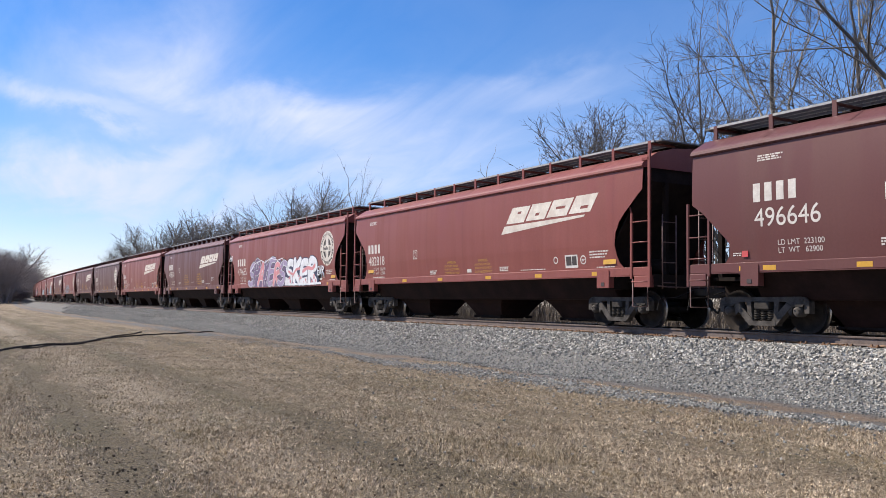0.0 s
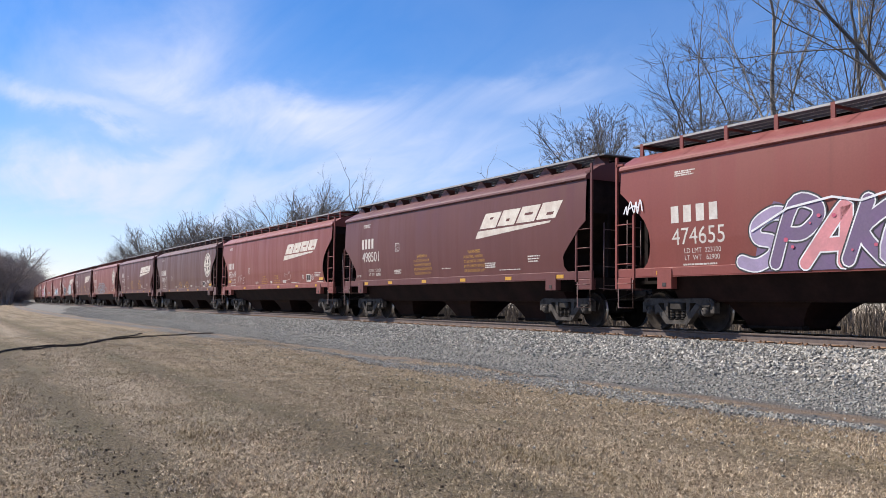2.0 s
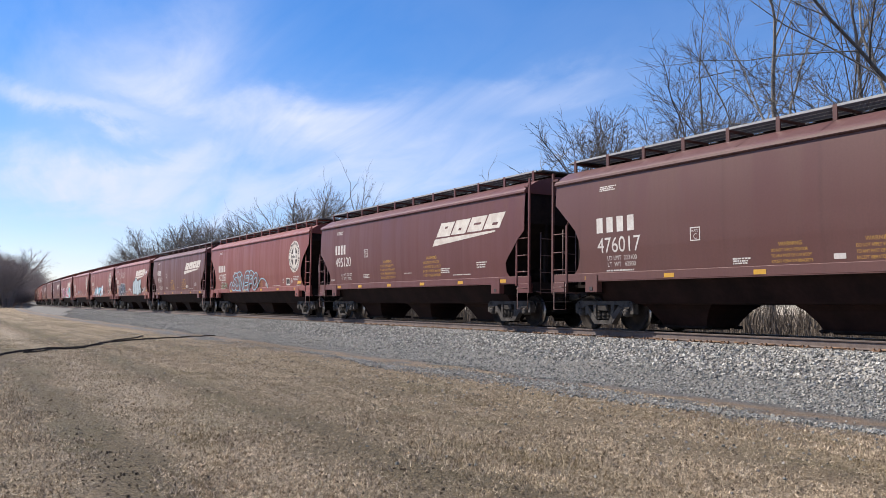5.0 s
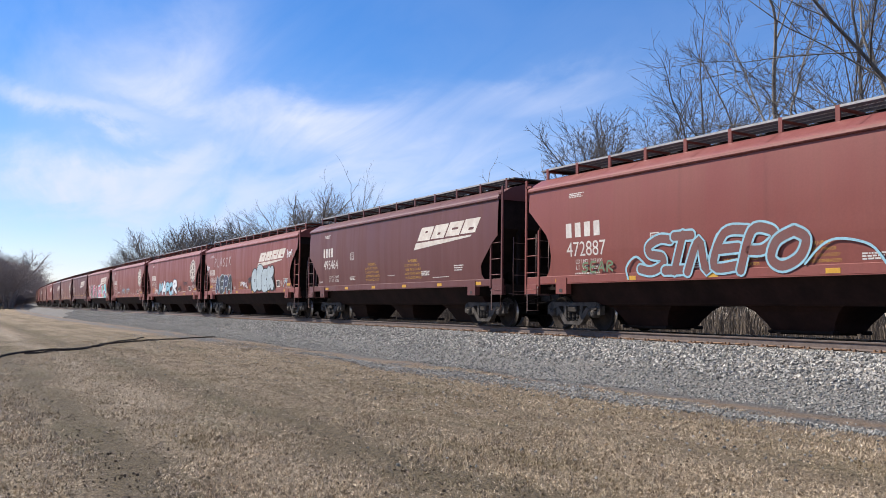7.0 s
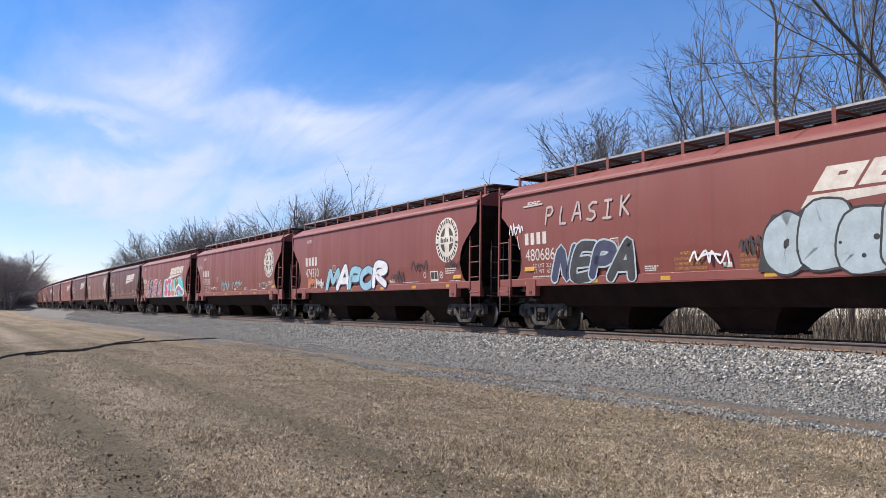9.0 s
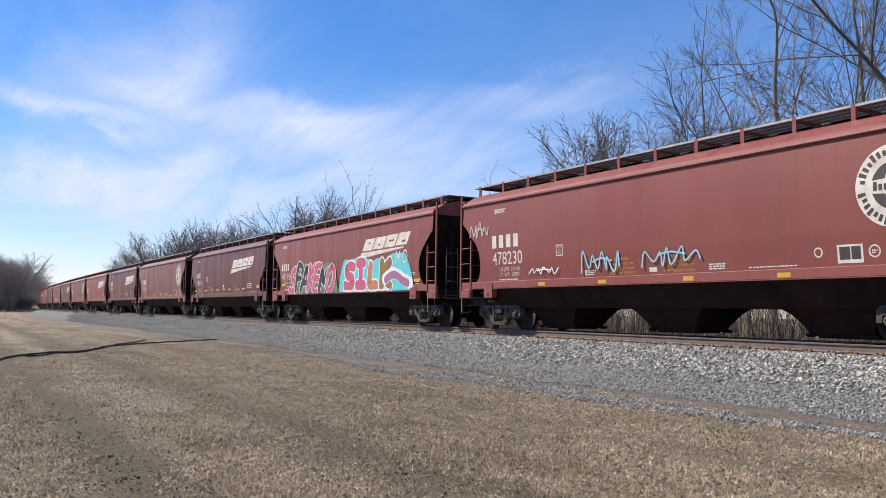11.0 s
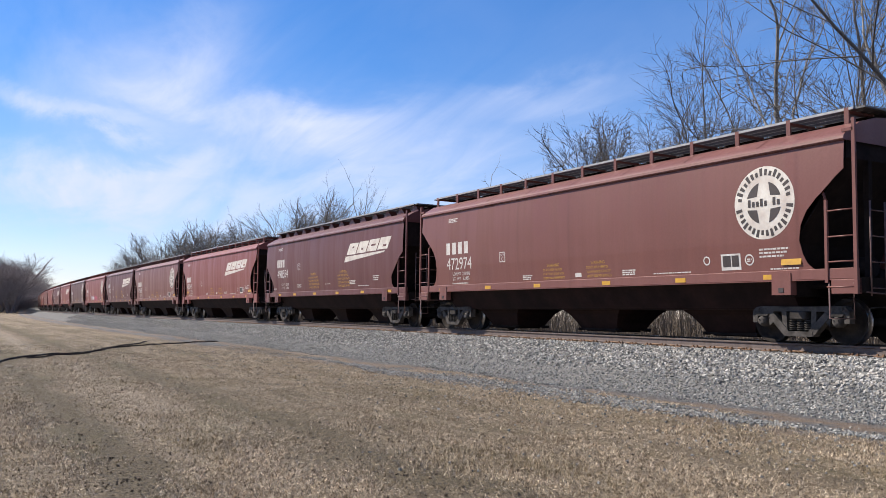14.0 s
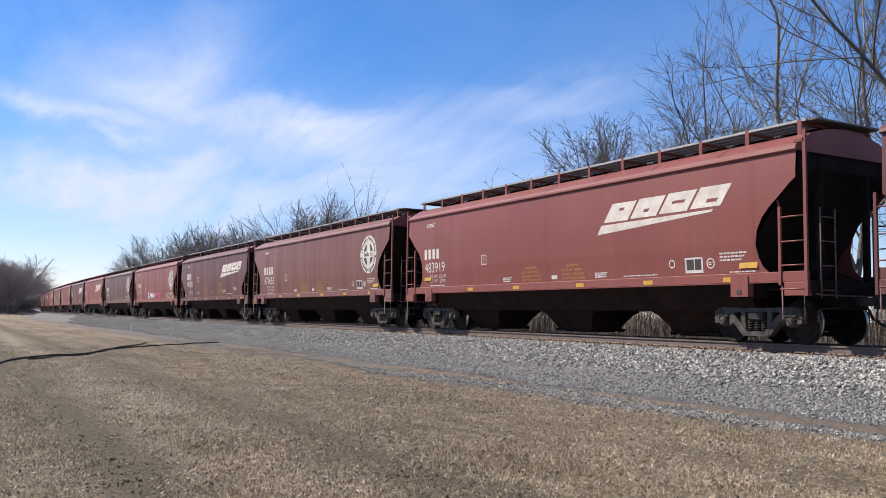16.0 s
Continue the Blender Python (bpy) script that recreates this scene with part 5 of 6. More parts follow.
class Sprayed:
    """One painted piece: ribbons laid over one another on the side sheet."""

    def __init__(self, lift=0.0105):
        self.bm, self.mats, self.lift = bmesh.new(), [], lift

    def index(self, color):
        m = SPRAY[color]
        if m not in self.mats:
            self.mats.append(m)
        return self.mats.index(m)

    def lay(self, color, rows, closed=False):
        k = self.index(color)
        self.lift += 0.00035
        put_ = lambda x, z: self.bm.verts.new((x, -((bulge(z) + 0.003 if z > 2.1 else 1.535 + 0.0405 * (max(z, 1.285) - 1.285)) + self.lift), z))
        prev = None
        for a, b in rows:
            cur = (put_(*a), put_(*b))
            if prev:
                f = self.bm.faces.new((prev[0], cur[0], cur[1], prev[1]))
                f.material_index = k
            prev = cur

    def stroke(self, color, pts, width, soft=True):
        """A ribbon with rounded ends."""
        if soft and len(pts) > 2:
            fine = []
            for i in range(len(pts) - 1):
                p0, p1, p2, p3 = pts[max(i - 1, 0)], pts[i], pts[i + 1], pts[min(i + 2, len(pts) - 1)]
                for j in range(5):
                    t = j / 5
                    fine.append(tuple(0.5 * (2 * p1[c] + (p2[c] - p0[c]) * t + (2 * p0[c] - 5 * p1[c] + 4 * p2[c] - p3[c]) * t * t + (3 * p1[c] - p0[c] - 3 * p2[c] + p3[c]) * t ** 3) for c in (0, 1)))
            pts = fine + [pts[-1]]
        else:
            pts = [(pts[i][0] + (pts[i + 1][0] - pts[i][0]) * j / 4, pts[i][1] + (pts[i + 1][1] - pts[i][1]) * j / 4) for i in range(len(pts) - 1) for j in range(4)] + [pts[-1]]
        rows, n, h = [], len(pts), width / 2
        for i, (x, z) in enumerate(pts):
            a, b = pts[max(i - 1, 0)], pts[min(i + 1, n - 1)]
            dx, dz = b[0] - a[0], b[1] - a[1]
            l = math.hypot(dx, dz) or 1
            dx, dz = dx / l, dz / l
            ends = ((0.35, -0.95), (0.75, -0.65), (0.95, -0.3)) if i == 0 else (((0.95, 0.3), (0.75, 0.65), (0.35, 0.95)) if i == n - 1 else ())
            spots = [(w, o) for w, o in ends]
            if i == 0:
                spots += [(1.0, 0.0)]
            elif i == n - 1:
                spots = [(1.0, 0.0)] + spots
            else:
                spots = [(1.0, 0.0)]
            for w, o in spots:
                cx, cz = x + dx * h * o, z + dz * h * o
                rows.append(((cx - dz * h * w, max(1.285, cz + dx * h * w)), (cx + dz * h * w, max(1.285, cz - dx * h * w))))
        self.lay(color, rows)

    def blob(self, color, x0, x1, z0, z1, seed, bumps=9):
        """A cloudy patch behind the letters."""
        rng = random.Random(seed)
        rows = []
        n = bumps * 6
        tops = [rng.uniform(0.72, 1.0) for _ in range(bumps + 1)]
        for i in range(n + 1):
            f = i / n
            b = min(int(f * bumps), bumps - 1)
            u = f * bumps - b
            edge = min(1.0, 3.2 * math.sqrt(max(0.0, min(f, 1 - f))))
            top = z0 + (z1 - z0) * edge * (tops[b] * (1 - u) + tops[b + 1] * u) * (0.9 + 0.1 * math.sin(u * math.pi))
            x = x0 + (x1 - x0) * f
            rows.append(((x, top), (x, z0)))
        # in short rows, so that the patch follows the sheet
        for lo, hi in ((0, 0.34), (0.34, 0.67), (0.67, 1)):
            self.lift -= 0.00035 if lo else 0
            self.lay(color, [((a[0], b[1] + (a[1] - b[1]) * hi), (b[0], b[1] + (a[1] - b[1]) * lo)) for a, b in rows])

    def letters(self, names, x0, x1, z0, z1, width, layers, fills, lean=0.12, wave=0.06, overlap=1.12, seed=1, soft=True):
        """Rows of letter-like hooks: each outline layer under the fill."""
        rng = random.Random(seed)
        n = len(names)
        step = (x1 - x0) / n
        todo = []
        for i, name in enumerate(names):
            dz = wave * (z1 - z0) * rng.uniform(-1, 1)
            sh = lambda p: (x0 + step * (i + 0.5 + (p[0] - 0.5) * overlap * 0.8) + lean * (p[1] - 0.5) * (z1 - z0), z0 + dz + (z1 - z0) * p[1] * (1 + 0.1 * math.sin(i * 2.1)))
            todo.append([[sh(p) for p in line] for line in HOOKS[name]])
        for i, lines in enumerate(todo):
            for color, grow in layers:
                for line in lines:
                    self.stroke(color, line, width + grow, soft)
            for line in lines:
                self.stroke(fills[i % len(fills)], line, width, soft)
        return todo

    def done(self, car, name, label):
        for f in self.bm.faces:
            f.normal_update()
            if f.normal.y > 0:
                f.normal_flip()
        return tagged(part(name, self.bm, self.mats, car, label), kind="stuff")


def dots(p, color, x0, x1, z0, z1, n, seed, size=0.05):
    rng = random.Random(seed)
    for _ in range(n):
        x, z, s = rng.uniform(x0, x1), rng.uniform(z0, z1), rng.uniform(0.5, 1.3) * size
        p.stroke(color, [(x - s * 0.1, z), (x, z), (x + s * 0.1, z)], s)


def wild_tag(p, color, x0, x1, z0, z1, seed, width=0.03, n=9):
    """A quick scrawl in one line."""
    rng = random.Random(seed)
    pts = []
    for i in range(n):
        f = i / (n - 1)
        pts.append((x0 + (x1 - x0) * min(1, max(0, f + rng.uniform(-0.08, 0.05))), z0 + (z1 - z0) * (rng.uniform(0.6, 1.0) if i % 2 else rng.uniform(0, 0.35))))
    p.stroke(color, pts, width)
    p.stroke(color, [(x0 + (x1 - x0) * 0.3, z0 + (z1 - z0) * 0.5), (x0 + (x1 - x0) * 0.5, z0 + (z1 - z0) * 0.62), (x0 + (x1 - x0) * 0.75, z0 + (z1 - z0) * 0.5)], width)


def spray_train():
    car = lambda i: CARS[i][0]
    p = Sprayed()
    p.blob("plum", -4.3, 1.6, 1.30, 2.78, 2, 7)
    p.letters(["hook", "loop", "tent", "fork", "comb", "kick", "hook"], -4.4, 1.2, 1.46, 2.52, 0.25, [("ink", 0.13), ("white", 0.06)], ["lilac", "plum", "pink", "plum", "lilac", "pink"], 0.42, 0.08, 1.45, 3)
    dots(p, "rose", -3.6, 0.8, 1.5, 2.4, 16, 5, 0.07)
    p.stroke("white", [(-4.3, 2.15), (-3.4, 2.55), (-2.4, 2.68), (-1.8, 2.55), (-0.9, 2.74), (0.2, 2.60), (0.9, 2.68), (1.0, 2.3)], 0.045, False)
    p.done(car(2), "graffiti", "dark purple and pink spray-painted lettering edged in white")
    p = Sprayed()
    p.blob("navy", 1.0, 5.6, 1.32, 2.45, 6, 6)
    p.letters(["hook", "fork", "comb", "kick"], 1.3, 5.3, 1.52, 2.46, 0.36, [("navy", 0.09)], ["white"], 0.2, 0.08, 1.25, 4)
    p.stroke("pink", [(1.7, 2.0), (2.3, 1.85), (2.7, 2.05), (3.2, 2.1)], 0.12)
    p.stroke("pink", [(3.6, 1.95), (4.2, 2.1), (4.8, 2.05), (5.1, 2.2)], 0.16)
    dots(p, "pink", 1.5, 5.2, 1.42, 1.8, 18, 8, 0.13)
    p.stroke("white", [(1.2, 1.38), (3.0, 1.36), (5.8, 1.38)], 0.10)
    p.letters(["comb", "zig", "kick"], 5.4, 6.2, 1.75, 2.10, 0.06, [("navy", 0.03)], ["white"], 0.1, 0.1, 1, 5)
    wild_tag(p, "white", -8.2, -7.5, 2.75, 3.15, 12, 0.04)
    p.done(car(2), "graffiti", "white bubble spray lettering with pink patches")
    p = Sprayed()
    p.letters(["fork", "loop", "hook"], -5.4, -4.0, 1.62, 2.0, 0.035, [], ["chalk"], 0.3, 0.1, 0.9, 2)
    p.stroke("chalk", [(2.6, 1.75), (2.4, 2.0), (2.9, 1.9), (3.1, 2.1), (3.3, 1.85), (3.2, 1.7), (2.7, 1.65)], 0.02)
    p.done(car(4), "graffiti", "thin chalky scrawled tag")
    p = Sprayed()
    p.stroke("sky", [(-4.2, 1.33), (-4.25, 1.62), (-3.9, 1.86), (-3.5, 1.6), (-3.1, 1.50)], 0.06)
    p.letters(["hook", "post", "zig", "comb", "loop", "ring"], -3.6, 0.9, 1.48, 2.24, 0.20, [("sky", 0.10)], ["wine"], 0.4, 0.07, 1.5, 9)
    p.stroke("sky", [(0.9, 1.5), (1.3, 1.85), (1.7, 1.95), (2.3, 1.8), (2.6, 1.45)], 0.05)
    p.letters(["hook", "comb", "tent", "kick"], -6.0, -4.7, 1.56, 1.80, 0.05, [], ["moss"], 0.1, 0.1, 1, 4)
    p.done(car(7), "graffiti", "light blue outlined spray lettering")
    p = Sprayed()
    p.letters(["zig", "comb", "loop", "tent"], -5.7, -2.5, 1.50, 2.24, 0.27, [("silver", 0.10)], ["navy", "ink"], 0.35, 0.1, 1.35, 7)
    for i, nm in enumerate(["loop", "foot", "tent", "hook", "post", "fork"]):
        p.letters([nm], -6.2 + i * 0.62, -5.7 + i * 0.62, 2.95, 3.42, 0.07, [], ["chalk"], 0.1, 0.1, 1, i, False)
    p.stroke("chalk", [(-7.2, 3.56), (-6.4, 3.57), (-6.3, 3.57)], 0.05)
    wild_tag(p, "white", -7.9, -7.2, 2.75, 3.15, 3, 0.04)
    p.stroke("white", [(-7.5, 2.72), (-7.45, 2.5), (-7.4, 2.35)], 0.03)
    wild_tag(p, "white", -0.7, 0.5, 1.62, 2.0, 21, 0.05)
    wild_tag(p, "white", 7.0, 7.75, 2.95, 3.35, 22, 0.05)
    wild_tag(p, "ink", 0.7, 1.3, 1.75, 2.3, 23, 0.04)
    p.blob("ink", 1.2, 5.2, 1.40, 2.72, 12, 5)
    p.letters(["ring", "comb", "comb", "fork"], 1.5, 4.9, 1.62, 2.36, 0.50, [("ink", 0.10)], ["silver"], 0.1, 0.08, 1.1, 8)
    dots(p, "ink", 1.7, 4.8, 1.6, 2.4, 6, 9, 0.10)
    p.stroke("sky", [(6.5, 1.55), (6.9, 1.9), (7.0, 1.6)], 0.05)
    p.done(car(9), "graffiti", "silver and dark blue spray lettering with white tags")
    p = Sprayed()
    p.letters(["peak", "tent", "loop", "ring", "kick"], -3.9, 1.9, 1.46, 2.16, 0.28, [("navy", 0.10)], ["sky", "white", "sky"], 0.4, 0.08, 1.4, 10)
    wild_tag(p, "orange", -6.3, -5.2, 1.5, 2.0, 31, 0.12)
    wild_tag(p, "white", -5.3, -4.4, 1.45, 1.9, 32, 0.05)
    wild_tag(p, "ink", 2.3, 3.3, 1.5, 2.0, 33, 0.05)
    wild_tag(p, "ink", 3.9, 5.2, 1.9, 2.3, 34, 0.04)
    wild_tag(p, "ink", 6.4, 7.4, 1.85, 2.25, 35, 0.04)
    p.done(car(10), "graffiti", "pale blue and white spray lettering with dark outlines")
    p = Sprayed()
    wild_tag(p, "white", -4.7, -3.3, 1.60, 1.86, 61, 0.035, 10)
    wild_tag(p, "sky", -2.3, -0.7, 1.55, 2.2, 41, 0.05, 11)
    wild_tag(p, "sky", 0.0, 1.9, 1.65, 2.2, 42, 0.045, 11)
    wild_tag(p, "chalk", -7.9, -6.8, 2.75, 3.4, 43, 0.05, 10)
    p.done(car(11), "graffiti", "thin white and blue scrawled tags")
    p = Sprayed()
    p.blob("moss", -6.0, 0.0, 1.32, 2.80, 14, 8)
    dots(p, "white", -3.9, -1.9, 2.35, 2.66, 16, 15, 0.05)
    dots(p, "white", -5.8, -5.2, 1.5, 1.8, 6, 16, 0.05)
    p.letters(["hook", "loop", "tent", "fork", "comb", "peak", "ring"], -5.8, -0.4, 1.44, 2.48, 0.29, [("white", 0.08)], ["rose", "ink", "ink", "rose", "rose", "ink"], 0.4, 0.08, 1.45, 13)
    dots(p, "pink", -4.6, -1.0, 1.6, 2.3, 9, 17, 0.14)
    p.done(car(12), "graffiti", "crimson and black spray lettering on a green cloud")
    p = Sprayed()
    p.blob("cyan", 0.1, 7.0, 1.30, 2.82, 19, 6)
    p.letters(["hook", "post", "foot", "fork"], 0.7, 5.2, 1.52, 2.40, 0.40, [("white", 0.13)], ["rose", "rose", "orange", "olive"], 0.1, 0.05, 1.05, 18)
    p.stroke("white", [(4.6, 1.75), (5.4, 1.95), (6.2, 1.7), (6.7, 1.55)], 0.46)
    p.stroke("violet", [(4.7, 1.72), (5.4, 1.90), (6.1, 1.66), (6.5, 1.55)], 0.30)
    p.stroke("white", [(0.5, 1.36), (3.0, 1.33), (5.0, 1.36)], 0.06)
    p.letters(["peak", "ring"], 5.5, 6.6, 2.35, 2.78, 0.05, [], ["white"], 0.1, 0.1, 0.9, 4)
    for x in (0.95, 1.9, 3.0, 4.2, 5.0):
        p.stroke("ink", [(x, 2.45), (x + 0.03, 2.3), (x + 0.02, 2.2)], 0.03)
    p.done(car(12), "graffiti", "pink, orange and olive bubble lettering on cyan")
    p = Sprayed()
    wild_tag(p, "white", -2.0, 0.6, 1.5, 2.1, 51, 0.12, 9)
    wild_tag(p, "rose", 0.5, 3.2, 1.45, 2.2, 52, 0.16, 9)
    p.done(car(19), "graffiti", "rough white and red spray tags")


spray_train()

# ---- trees and brush, bare at the end of winter ----


class Growth:
    """Tapered limbs as thin prisms: thick wood and fine twigs apart."""

    def __init__(self, seed):
        self.r = random.Random(seed)
        self.wood, self.twig = ([], []), ([], [])

    def limb(self, pts, rads, sides, fine):
        vs, fs = self.twig if fine else self.wood
        base = len(vs)
        for i, p in enumerate(pts):
            d = (pts[min(i + 1, len(pts) - 1)] - pts[max(i - 1, 0)]).normalized()
            s = d.cross(Vector((0.3, 0.2, 1)) if abs(d.z) < 0.9 else Vector((1, 0, 0))).normalized()
            t = d.cross(s)
            for j in range(sides):
                a = 2 * math.pi * j / sides
                vs.append(p + (s * math.cos(a) + t * math.sin(a)) * rads[i])
        for i in range(len(pts) - 1):
            for j in range(sides):
                k = base + i * sides
                fs.append((k + j, k + (j + 1) % sides, k + sides + (j + 1) % sides, k + sides + j))

    def grow(self, p, d, length, radius, depth, style):
        r = self.r
        n = 8 if depth == 5 else (2 if depth == 0 else max(3, min(6, int(length / 0.5))))
        pts, way = [p.copy()], d.copy()
        for i in range(n):
            way = (way + Vector((r.gauss(0, 1), r.gauss(0, 1), r.gauss(0, 0.7))) * style["crook"] * (1.7 if depth < 3 else (style.get("stiff", 1.0) if depth == 5 else 1.0)) + Vector((0, 0, style["rise"] * (0.5 if depth > 1 else 1)))).normalized()
            pts.append(pts[-1] + way * (length / n))
        end = radius * (0.55 if depth > 0 else 0.35)
        rads = [radius + (end - radius) * i / n for i in range(n + 1)]
        self.limb(pts, rads, 7 if depth >= 4 else (5 if depth >= 2 else 3), depth <= 1)
        if depth == 0:
            return
        kids = style["kids"][depth]
        # the limb runs on from its own tip
        self.grow(pts[-1], (way + Vector((r.gauss(0, 1), r.gauss(0, 1), r.gauss(0, 1))) * 0.12).normalized(), length * style.get("lead", 0.62), end, depth - 1, style)
        for c in range(kids):
            f = style["first"] + (1 - style["first"]) * (c + r.random()) / kids
            f = min(f, 0.99)
            i = min(int(f * n), n - 1)
            at = pts[i].lerp(pts[i + 1], f * n - i)
            axis = (pts[i + 1] - pts[i]).normalized()
            off = Vector((r.gauss(0, 1), r.gauss(0, 1), r.gauss(0, 1)))
            off = (off - axis * off.dot(axis)).normalized()
            a = radians(r.uniform(*style["fork"]))
            way = axis * math.cos(a) + off * math.sin(a)
            self.grow(at, way, length * r.uniform(*style["short"]) * (1.1 - 0.35 * f), max(style["thin"], (radius + (end - radius) * f) * r.uniform(0.45, 0.7)), depth - 1, style)


TREE_STYLES = {
    "oak": dict(crook=0.10, rise=0.03, kids=[0, 2, 3, 3, 4, 5], first=0.35, fork=(26, 56), short=(0.55, 0.80), thin=0.008, trunk=6.0, girth=0.17, depth=5),
    "tall": dict(crook=0.08, rise=0.06, kids=[0, 2, 3, 3, 4, 5], first=0.36, fork=(20, 46), short=(0.45, 0.70), thin=0.008, trunk=9.0, girth=0.16, depth=5),
    "forked": dict(stiff=0.2, crook=0.08, rise=0.05, kids=[0, 2, 3, 3, 3, 4], first=0.62, fork=(14, 40), short=(0.50, 0.72), thin=0.008, trunk=8.2, girth=0.17, depth=5),
    "bushy": dict(lead=0.5, crook=0.10, rise=0.05, kids=[0, 2, 3, 4, 5, 6], first=0.15, fork=(18, 50), short=(0.52, 0.75), thin=0.008, trunk=4.6, girth=0.12, depth=5),
    "far": dict(lead=0.50, crook=0.10, rise=0.04, kids=[0, 3, 4, 6, 8], first=0.14, fork=(16, 50), short=(0.52, 0.78), thin=0.008, trunk=4.6, girth=0.12, depth=4),
    "arching": dict(crook=0.09, rise=0.022, kids=[0, 2, 3, 3, 4, 4], first=0.28, fork=(22, 50), short=(0.48, 0.72), thin=0.008, trunk=7.5, girth=0.13, depth=5),
    "snag": dict(crook=0.10, rise=0.03, kids=[0, 1, 1, 2, 2], first=0.5, fork=(25, 60), short=(0.30, 0.5), thin=0.022, trunk=7.0, girth=0.09, depth=4),
    "shrub": dict(crook=0.12, rise=0.08, kids=[0, 2, 3, 5], first=0.1, fork=(15, 50), short=(0.5, 0.8), thin=0.008, trunk=1.5, girth=0.02, depth=3),
}
GROWN = {}


def grown(style, seed, lean=(0, 0)):
    """Meshes of one tree: trunk with its limbs, and the crown of twigs. About 12 m for the tall kinds."""
    key = (style, seed)
    if key in GROWN:
        return GROWN[key]
    s = TREE_STYLES[style]
    g = Growth(seed)
    if style == "shrub":
        for i in range(11):
            a = g.r.uniform(0, 6.28)
            g.grow(Vector((math.cos(a) * 0.3, math.sin(a) * 0.3, -0.05)), Vector((math.cos(a) * 0.5, math.sin(a) * 0.5, 1)).normalized(), s["trunk"] * g.r.uniform(0.7, 1.2), s["girth"], s["depth"], s)
    elif style == "arching":
        # several stems from one stool, all leaning the same way
        for i in range(3):
            out = 0.08 + 0.33 * i
            g.grow(Vector((0.25 * i, 0.1 * i, -0.2)), Vector((lean[0] * out + 0.06 * (i - 1), lean[1] * out, 1)).normalized(), s["trunk"] * g.r.uniform(0.85, 1.1), s["girth"] * (1 - 0.12 * i), s["depth"], s)
    else:
        g.grow(Vector((0, 0, -0.2)), Vector((lean[0], lean[1], 1)).normalized(), s["trunk"], s["girth"], s["depth"], s)
    GROWN[key] = (g.wood, g.twig)
    return GROWN[key]


TREE_MESH = {}


def tree(name, label, style, seed, x, y, high, turn, bark, wide=1.0, category="tree", group="", lean=(0, 0)):
    key = (style, seed, bark.name)  # alike trees share their meshes
    if key not in TREE_MESH:
        wood, twig = grown(style, seed, lean)
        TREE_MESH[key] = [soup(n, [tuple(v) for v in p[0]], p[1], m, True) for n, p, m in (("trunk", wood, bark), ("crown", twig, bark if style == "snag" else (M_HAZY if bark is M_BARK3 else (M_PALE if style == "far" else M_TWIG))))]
    wood, twig = grown(style, seed, lean)
    scale = high / max(v.z for v in twig[0])
    t = new(name)
    tagged(t, label, category, group)
    t.matrix_basis = Matrix.LocRotScale((x, y, rise(x, y) - 0.05), Euler((0, 0, radians(turn))), (scale * wide, scale * wide, scale))
    a, b = TREE_MESH[key]
    put("trunk", a, t)
    put("crown", b, t)
    return t


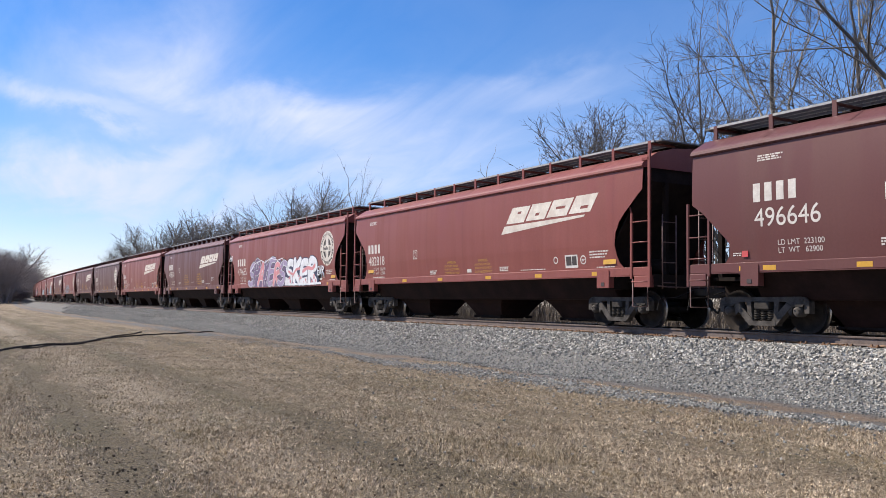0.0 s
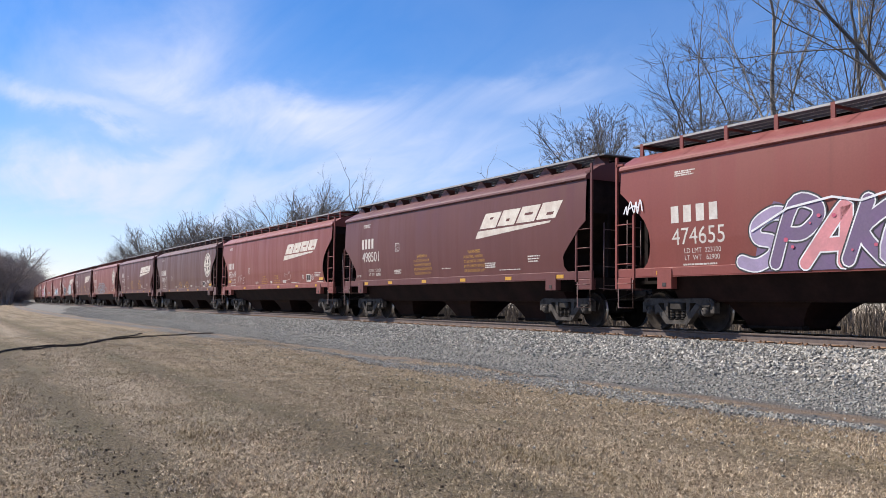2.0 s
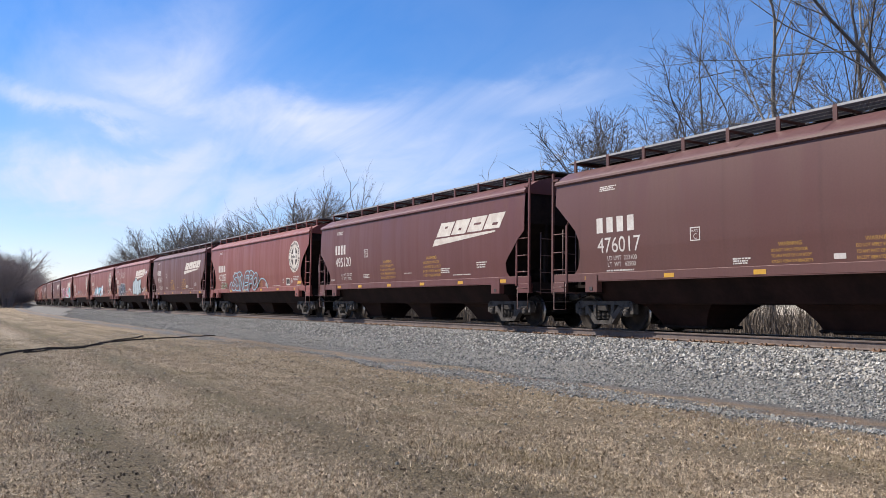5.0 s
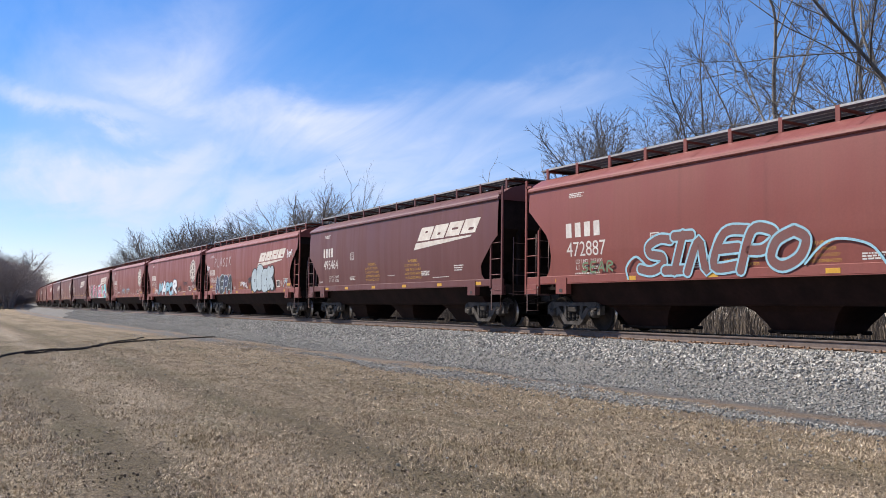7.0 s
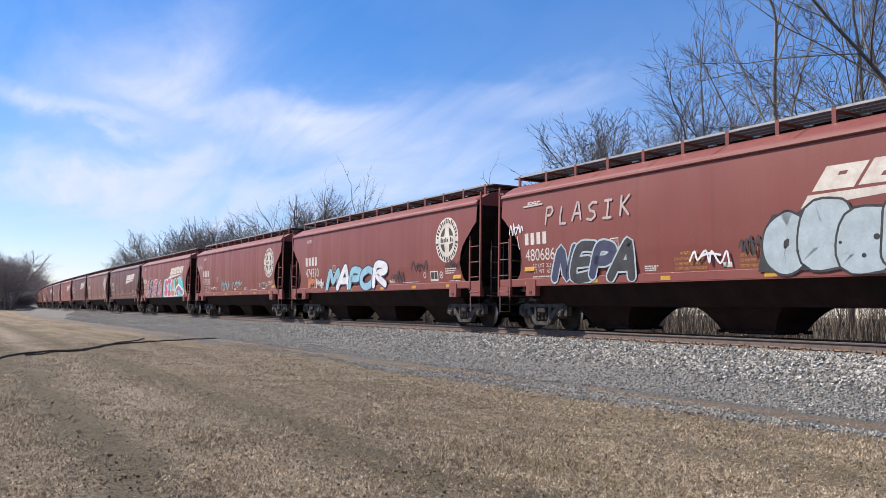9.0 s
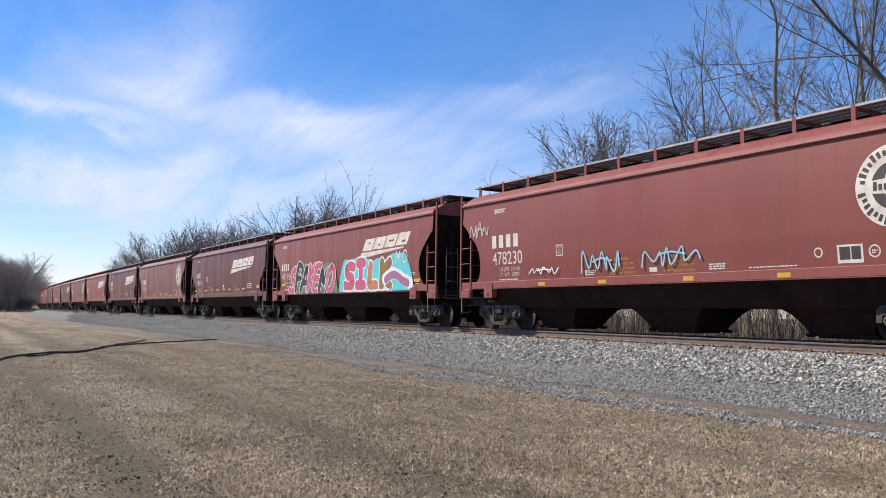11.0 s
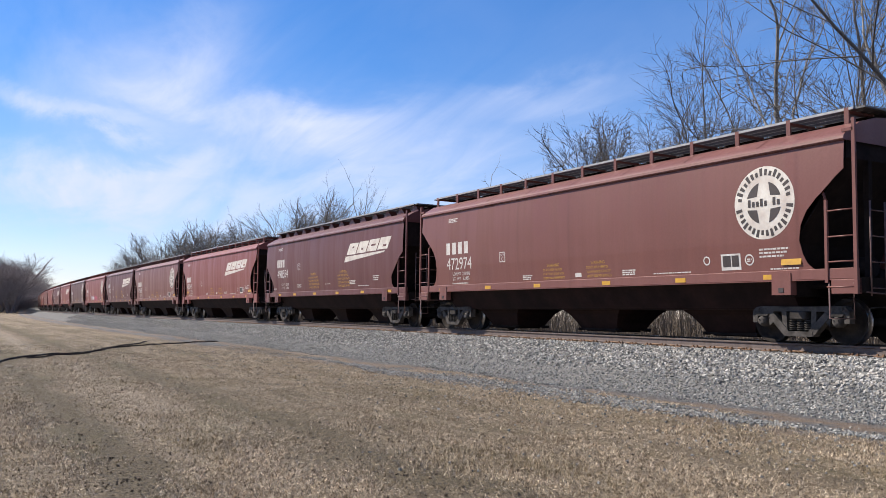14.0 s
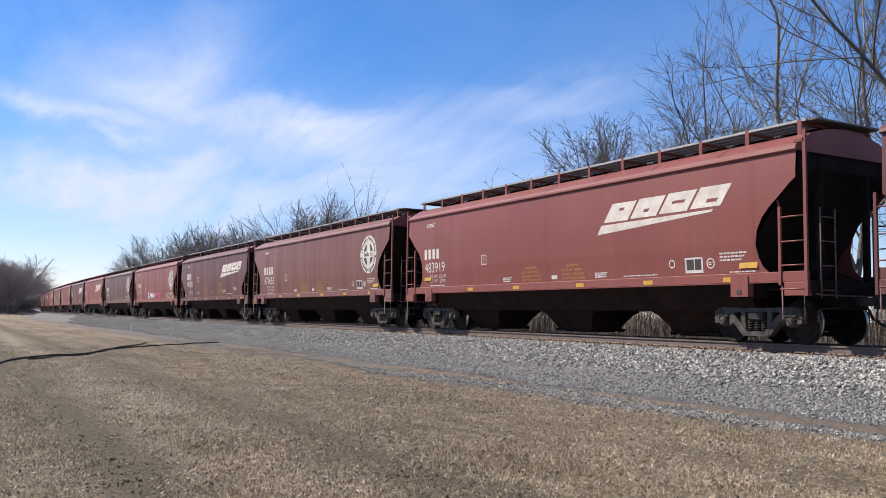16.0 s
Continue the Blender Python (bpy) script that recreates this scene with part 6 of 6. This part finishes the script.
def plant():
    tall, grey = "tall bare grey deciduous tree behind the railway", "bare grey-brown spreading tree behind the railway"
    # the tall ones beyond the near cars: a straight pale trunk, and stems that arch out over the line
    left = (-0.55, -0.83)
    tree("tree", "tall bare tree with a straight pale trunk", "forked", 3, -24.75, 30.0, 20.5, 40, M_BARK2, 1.1)
    tree("tree", grey, "arching", 5, -25.8, 30.4, 17.5, 0, M_BARK, 1.05, lean=left)
    tree("tree", grey, "arching", 7, -27.4, 31.0, 12.4, 20, M_BARK, 1.0, lean=left)
    tree("tree", tall, "tall", 14, -21.6, 31.0, 21.0, 120, M_BARK, 1.05)
    tree("tree", grey, "arching", 8, -12.6, 31.5, 21.0, -10, M_BARK, 1.3, lean=left)
    tree("tree", tall, "forked", 4, -18.0, 30.0, 21.5, 200, M_BARK2, 1.2)
    tree("tree", tall, "tall", 15, -22.0, 44.0, 22.0, 75, M_BARK2, 1.1)
    tree("tree", "small bare tree with a fine twiggy crown", "bushy", 24, -20.5, 41.0, 16.0, 30, M_BARK2, 1.2)
    tree("tree", "small bare tree with a fine twiggy crown", "bushy", 21, -38.2, 30.5, 13.2, 0, M_BARK, 1.05)
    tree("tree", "small bare tree with a fine twiggy crown", "bushy", 22, -35.4, 30.0, 12.8, 50, M_BARK, 0.95)
    tree("tree", "small bare tree with a fine twiggy crown", "bushy", 23, -32.4, 31.0, 13.6, 110, M_BARK, 1.0)
    # broken dead trees in the gap
    tree("dead_tree", "thin broken dead tree with bare forked branches", "snag", 31, -53.2, 30.0, 14.0, 20, M_BARK2, 1.3, lean=(-0.15, 0.1))
    tree("dead_tree", "thin broken dead tree with bare forked branches", "snag", 33, -56.4, 29.6, 12.6, 60, M_BARK, 1.3)
    tree("dead_tree", "thin broken dead tree with bare forked branches", "snag", 36, -44.2, 30.0, 14.6, 0, M_BARK2, 1.3, lean=(0.1, 0))
    tree("dead_tree", "thin broken dead tree with bare forked branches", "snag", 33, -46.0, 30.5, 12.0, 200, M_BARK)
    # the line of trees that runs on beside the railway
    rng = random.Random(9)
    row = [(-65.5, 30, 12.6, "tall"), (-69, 31, 13.8, "tall"), (-72, 30, 13.4, "tall"), (-76, 31, 13.2, "bushy"), (-80, 29, 12.4, "bushy"), (-84.5, 32, 13.6, "bushy"), (-88, 30, 12.8, "bushy"),
           (-92, 32, 13.2, "bushy"), (-98.5, 30, 14.2, "tall"), (-101, 31, 12.4, "bushy"), (-108, 32, 12.6, "bushy"), (-114, 31, 13.6, "bushy"), (-121, 33, 14.4, "bushy"), (-128, 32, 13.4, "bushy"), (-136, 33, 13.8, "bushy"),
           (-144, 32, 15.2, "oak"), (-150, 31, 15.2, "bushy"), (-156, 33, 15.6, "bushy"), (-163, 34, 15.0, "bushy"), (-170, 33, 14.0, "bushy"), (-178, 34, 13.6, "bushy"), (-187, 35, 13.8, "bushy"), (-196, 35, 14.2, "bushy"), (-206, 36, 13.6, "bushy"), (-216, 38, 12.8, "bushy")]
    row += [(x + 3.4, y + 5, s * 1.02, style) for x, y, s, style in row[::2] if style == "bushy"]
    for x, y, s, style in row:
        seed = {"tall": (3, 14), "bushy": (21, 22, 23), "oak": (12, 13)}[style]
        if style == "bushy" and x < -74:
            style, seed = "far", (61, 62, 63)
        tree("tree", "bare twiggy tree in the row along the railway", style, rng.choice(seed), x, y + rng.uniform(-1, 1), s * rng.uniform(0.96, 1.08), rng.uniform(0, 360), rng.choice((M_BARK, M_BARK2)), 1.3 if style != "tall" else 0.85, group="trees along the railway")
    # the wood on the near side, far down the line
    for i in range(120):
        u = -235 - 270 * rng.random() ** 1.1
        x, y = side_way(u, -7.0 - 30 * rng.random() ** 1.2)
        tree("tree", "bare tree at the edge of a distant wood, haze in its colour", "far", rng.choice((61, 62, 63)), x, y, rng.uniform(12, 16), rng.uniform(0, 360), M_BARK3, 1.5, group="distant wood")
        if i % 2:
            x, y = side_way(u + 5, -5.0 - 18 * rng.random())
            tree("shrub", "dense bare undergrowth at a wood's edge, haze in its brown", "shrub", rng.choice((41, 42, 43)), x, y, rng.uniform(4.5, 7), rng.uniform(0, 360), M_BARK3, 2.2, "shrub", "undergrowth of the wood")
    # brush
    for i in range(34):
        u = 2 - 95 * rng.random() ** 1.4
        x, y = side_way(u, 6.5 + 7 * rng.random())
        tree("shrub", "bare twiggy shrub in the brush behind the railway", "shrub", rng.choice((41, 42, 43)), x, y, rng.uniform(1.8, 3.4), rng.uniform(0, 360), M_BARK, category="shrub", group="brush along the railway")


plant()
weeds()
stones()
turf()


def motions():
    times = [0.5 * i for i in range(33)]
    for car, start in CARS:
        rows = []
        for t in times:
            x, y, a = on_track(start + gone(t))
            rows.append((t, pose(x, y, 0, 0, 0, -math.degrees(a))))
        walk(car, rows)
    # the wheels roll without slip; alike wheelsets share one turn
    rolled = {}
    for car, start in CARS:
        for o in car.children_recursive:
            if not o.name.startswith("wheelset"):
                continue
            side = o.matrix_basis.translation.x > 0
            if side not in rolled:
                at = o.matrix_basis.translation.copy()
                walk(o, [(i / FPS, pose(at.x, at.y, at.z) @ Matrix.Rotation(gone(i / FPS) / 0.4575, 4, "Y")) for i in range(16 * FPS + 1)])
                rolled[side] = o.animation_data
            else:
                o.rotation_mode = "QUATERNION"
                keys = o.animation_data_create()
                keys.action, keys.action_slot = rolled[side].action, rolled[side].action_slot


motions()
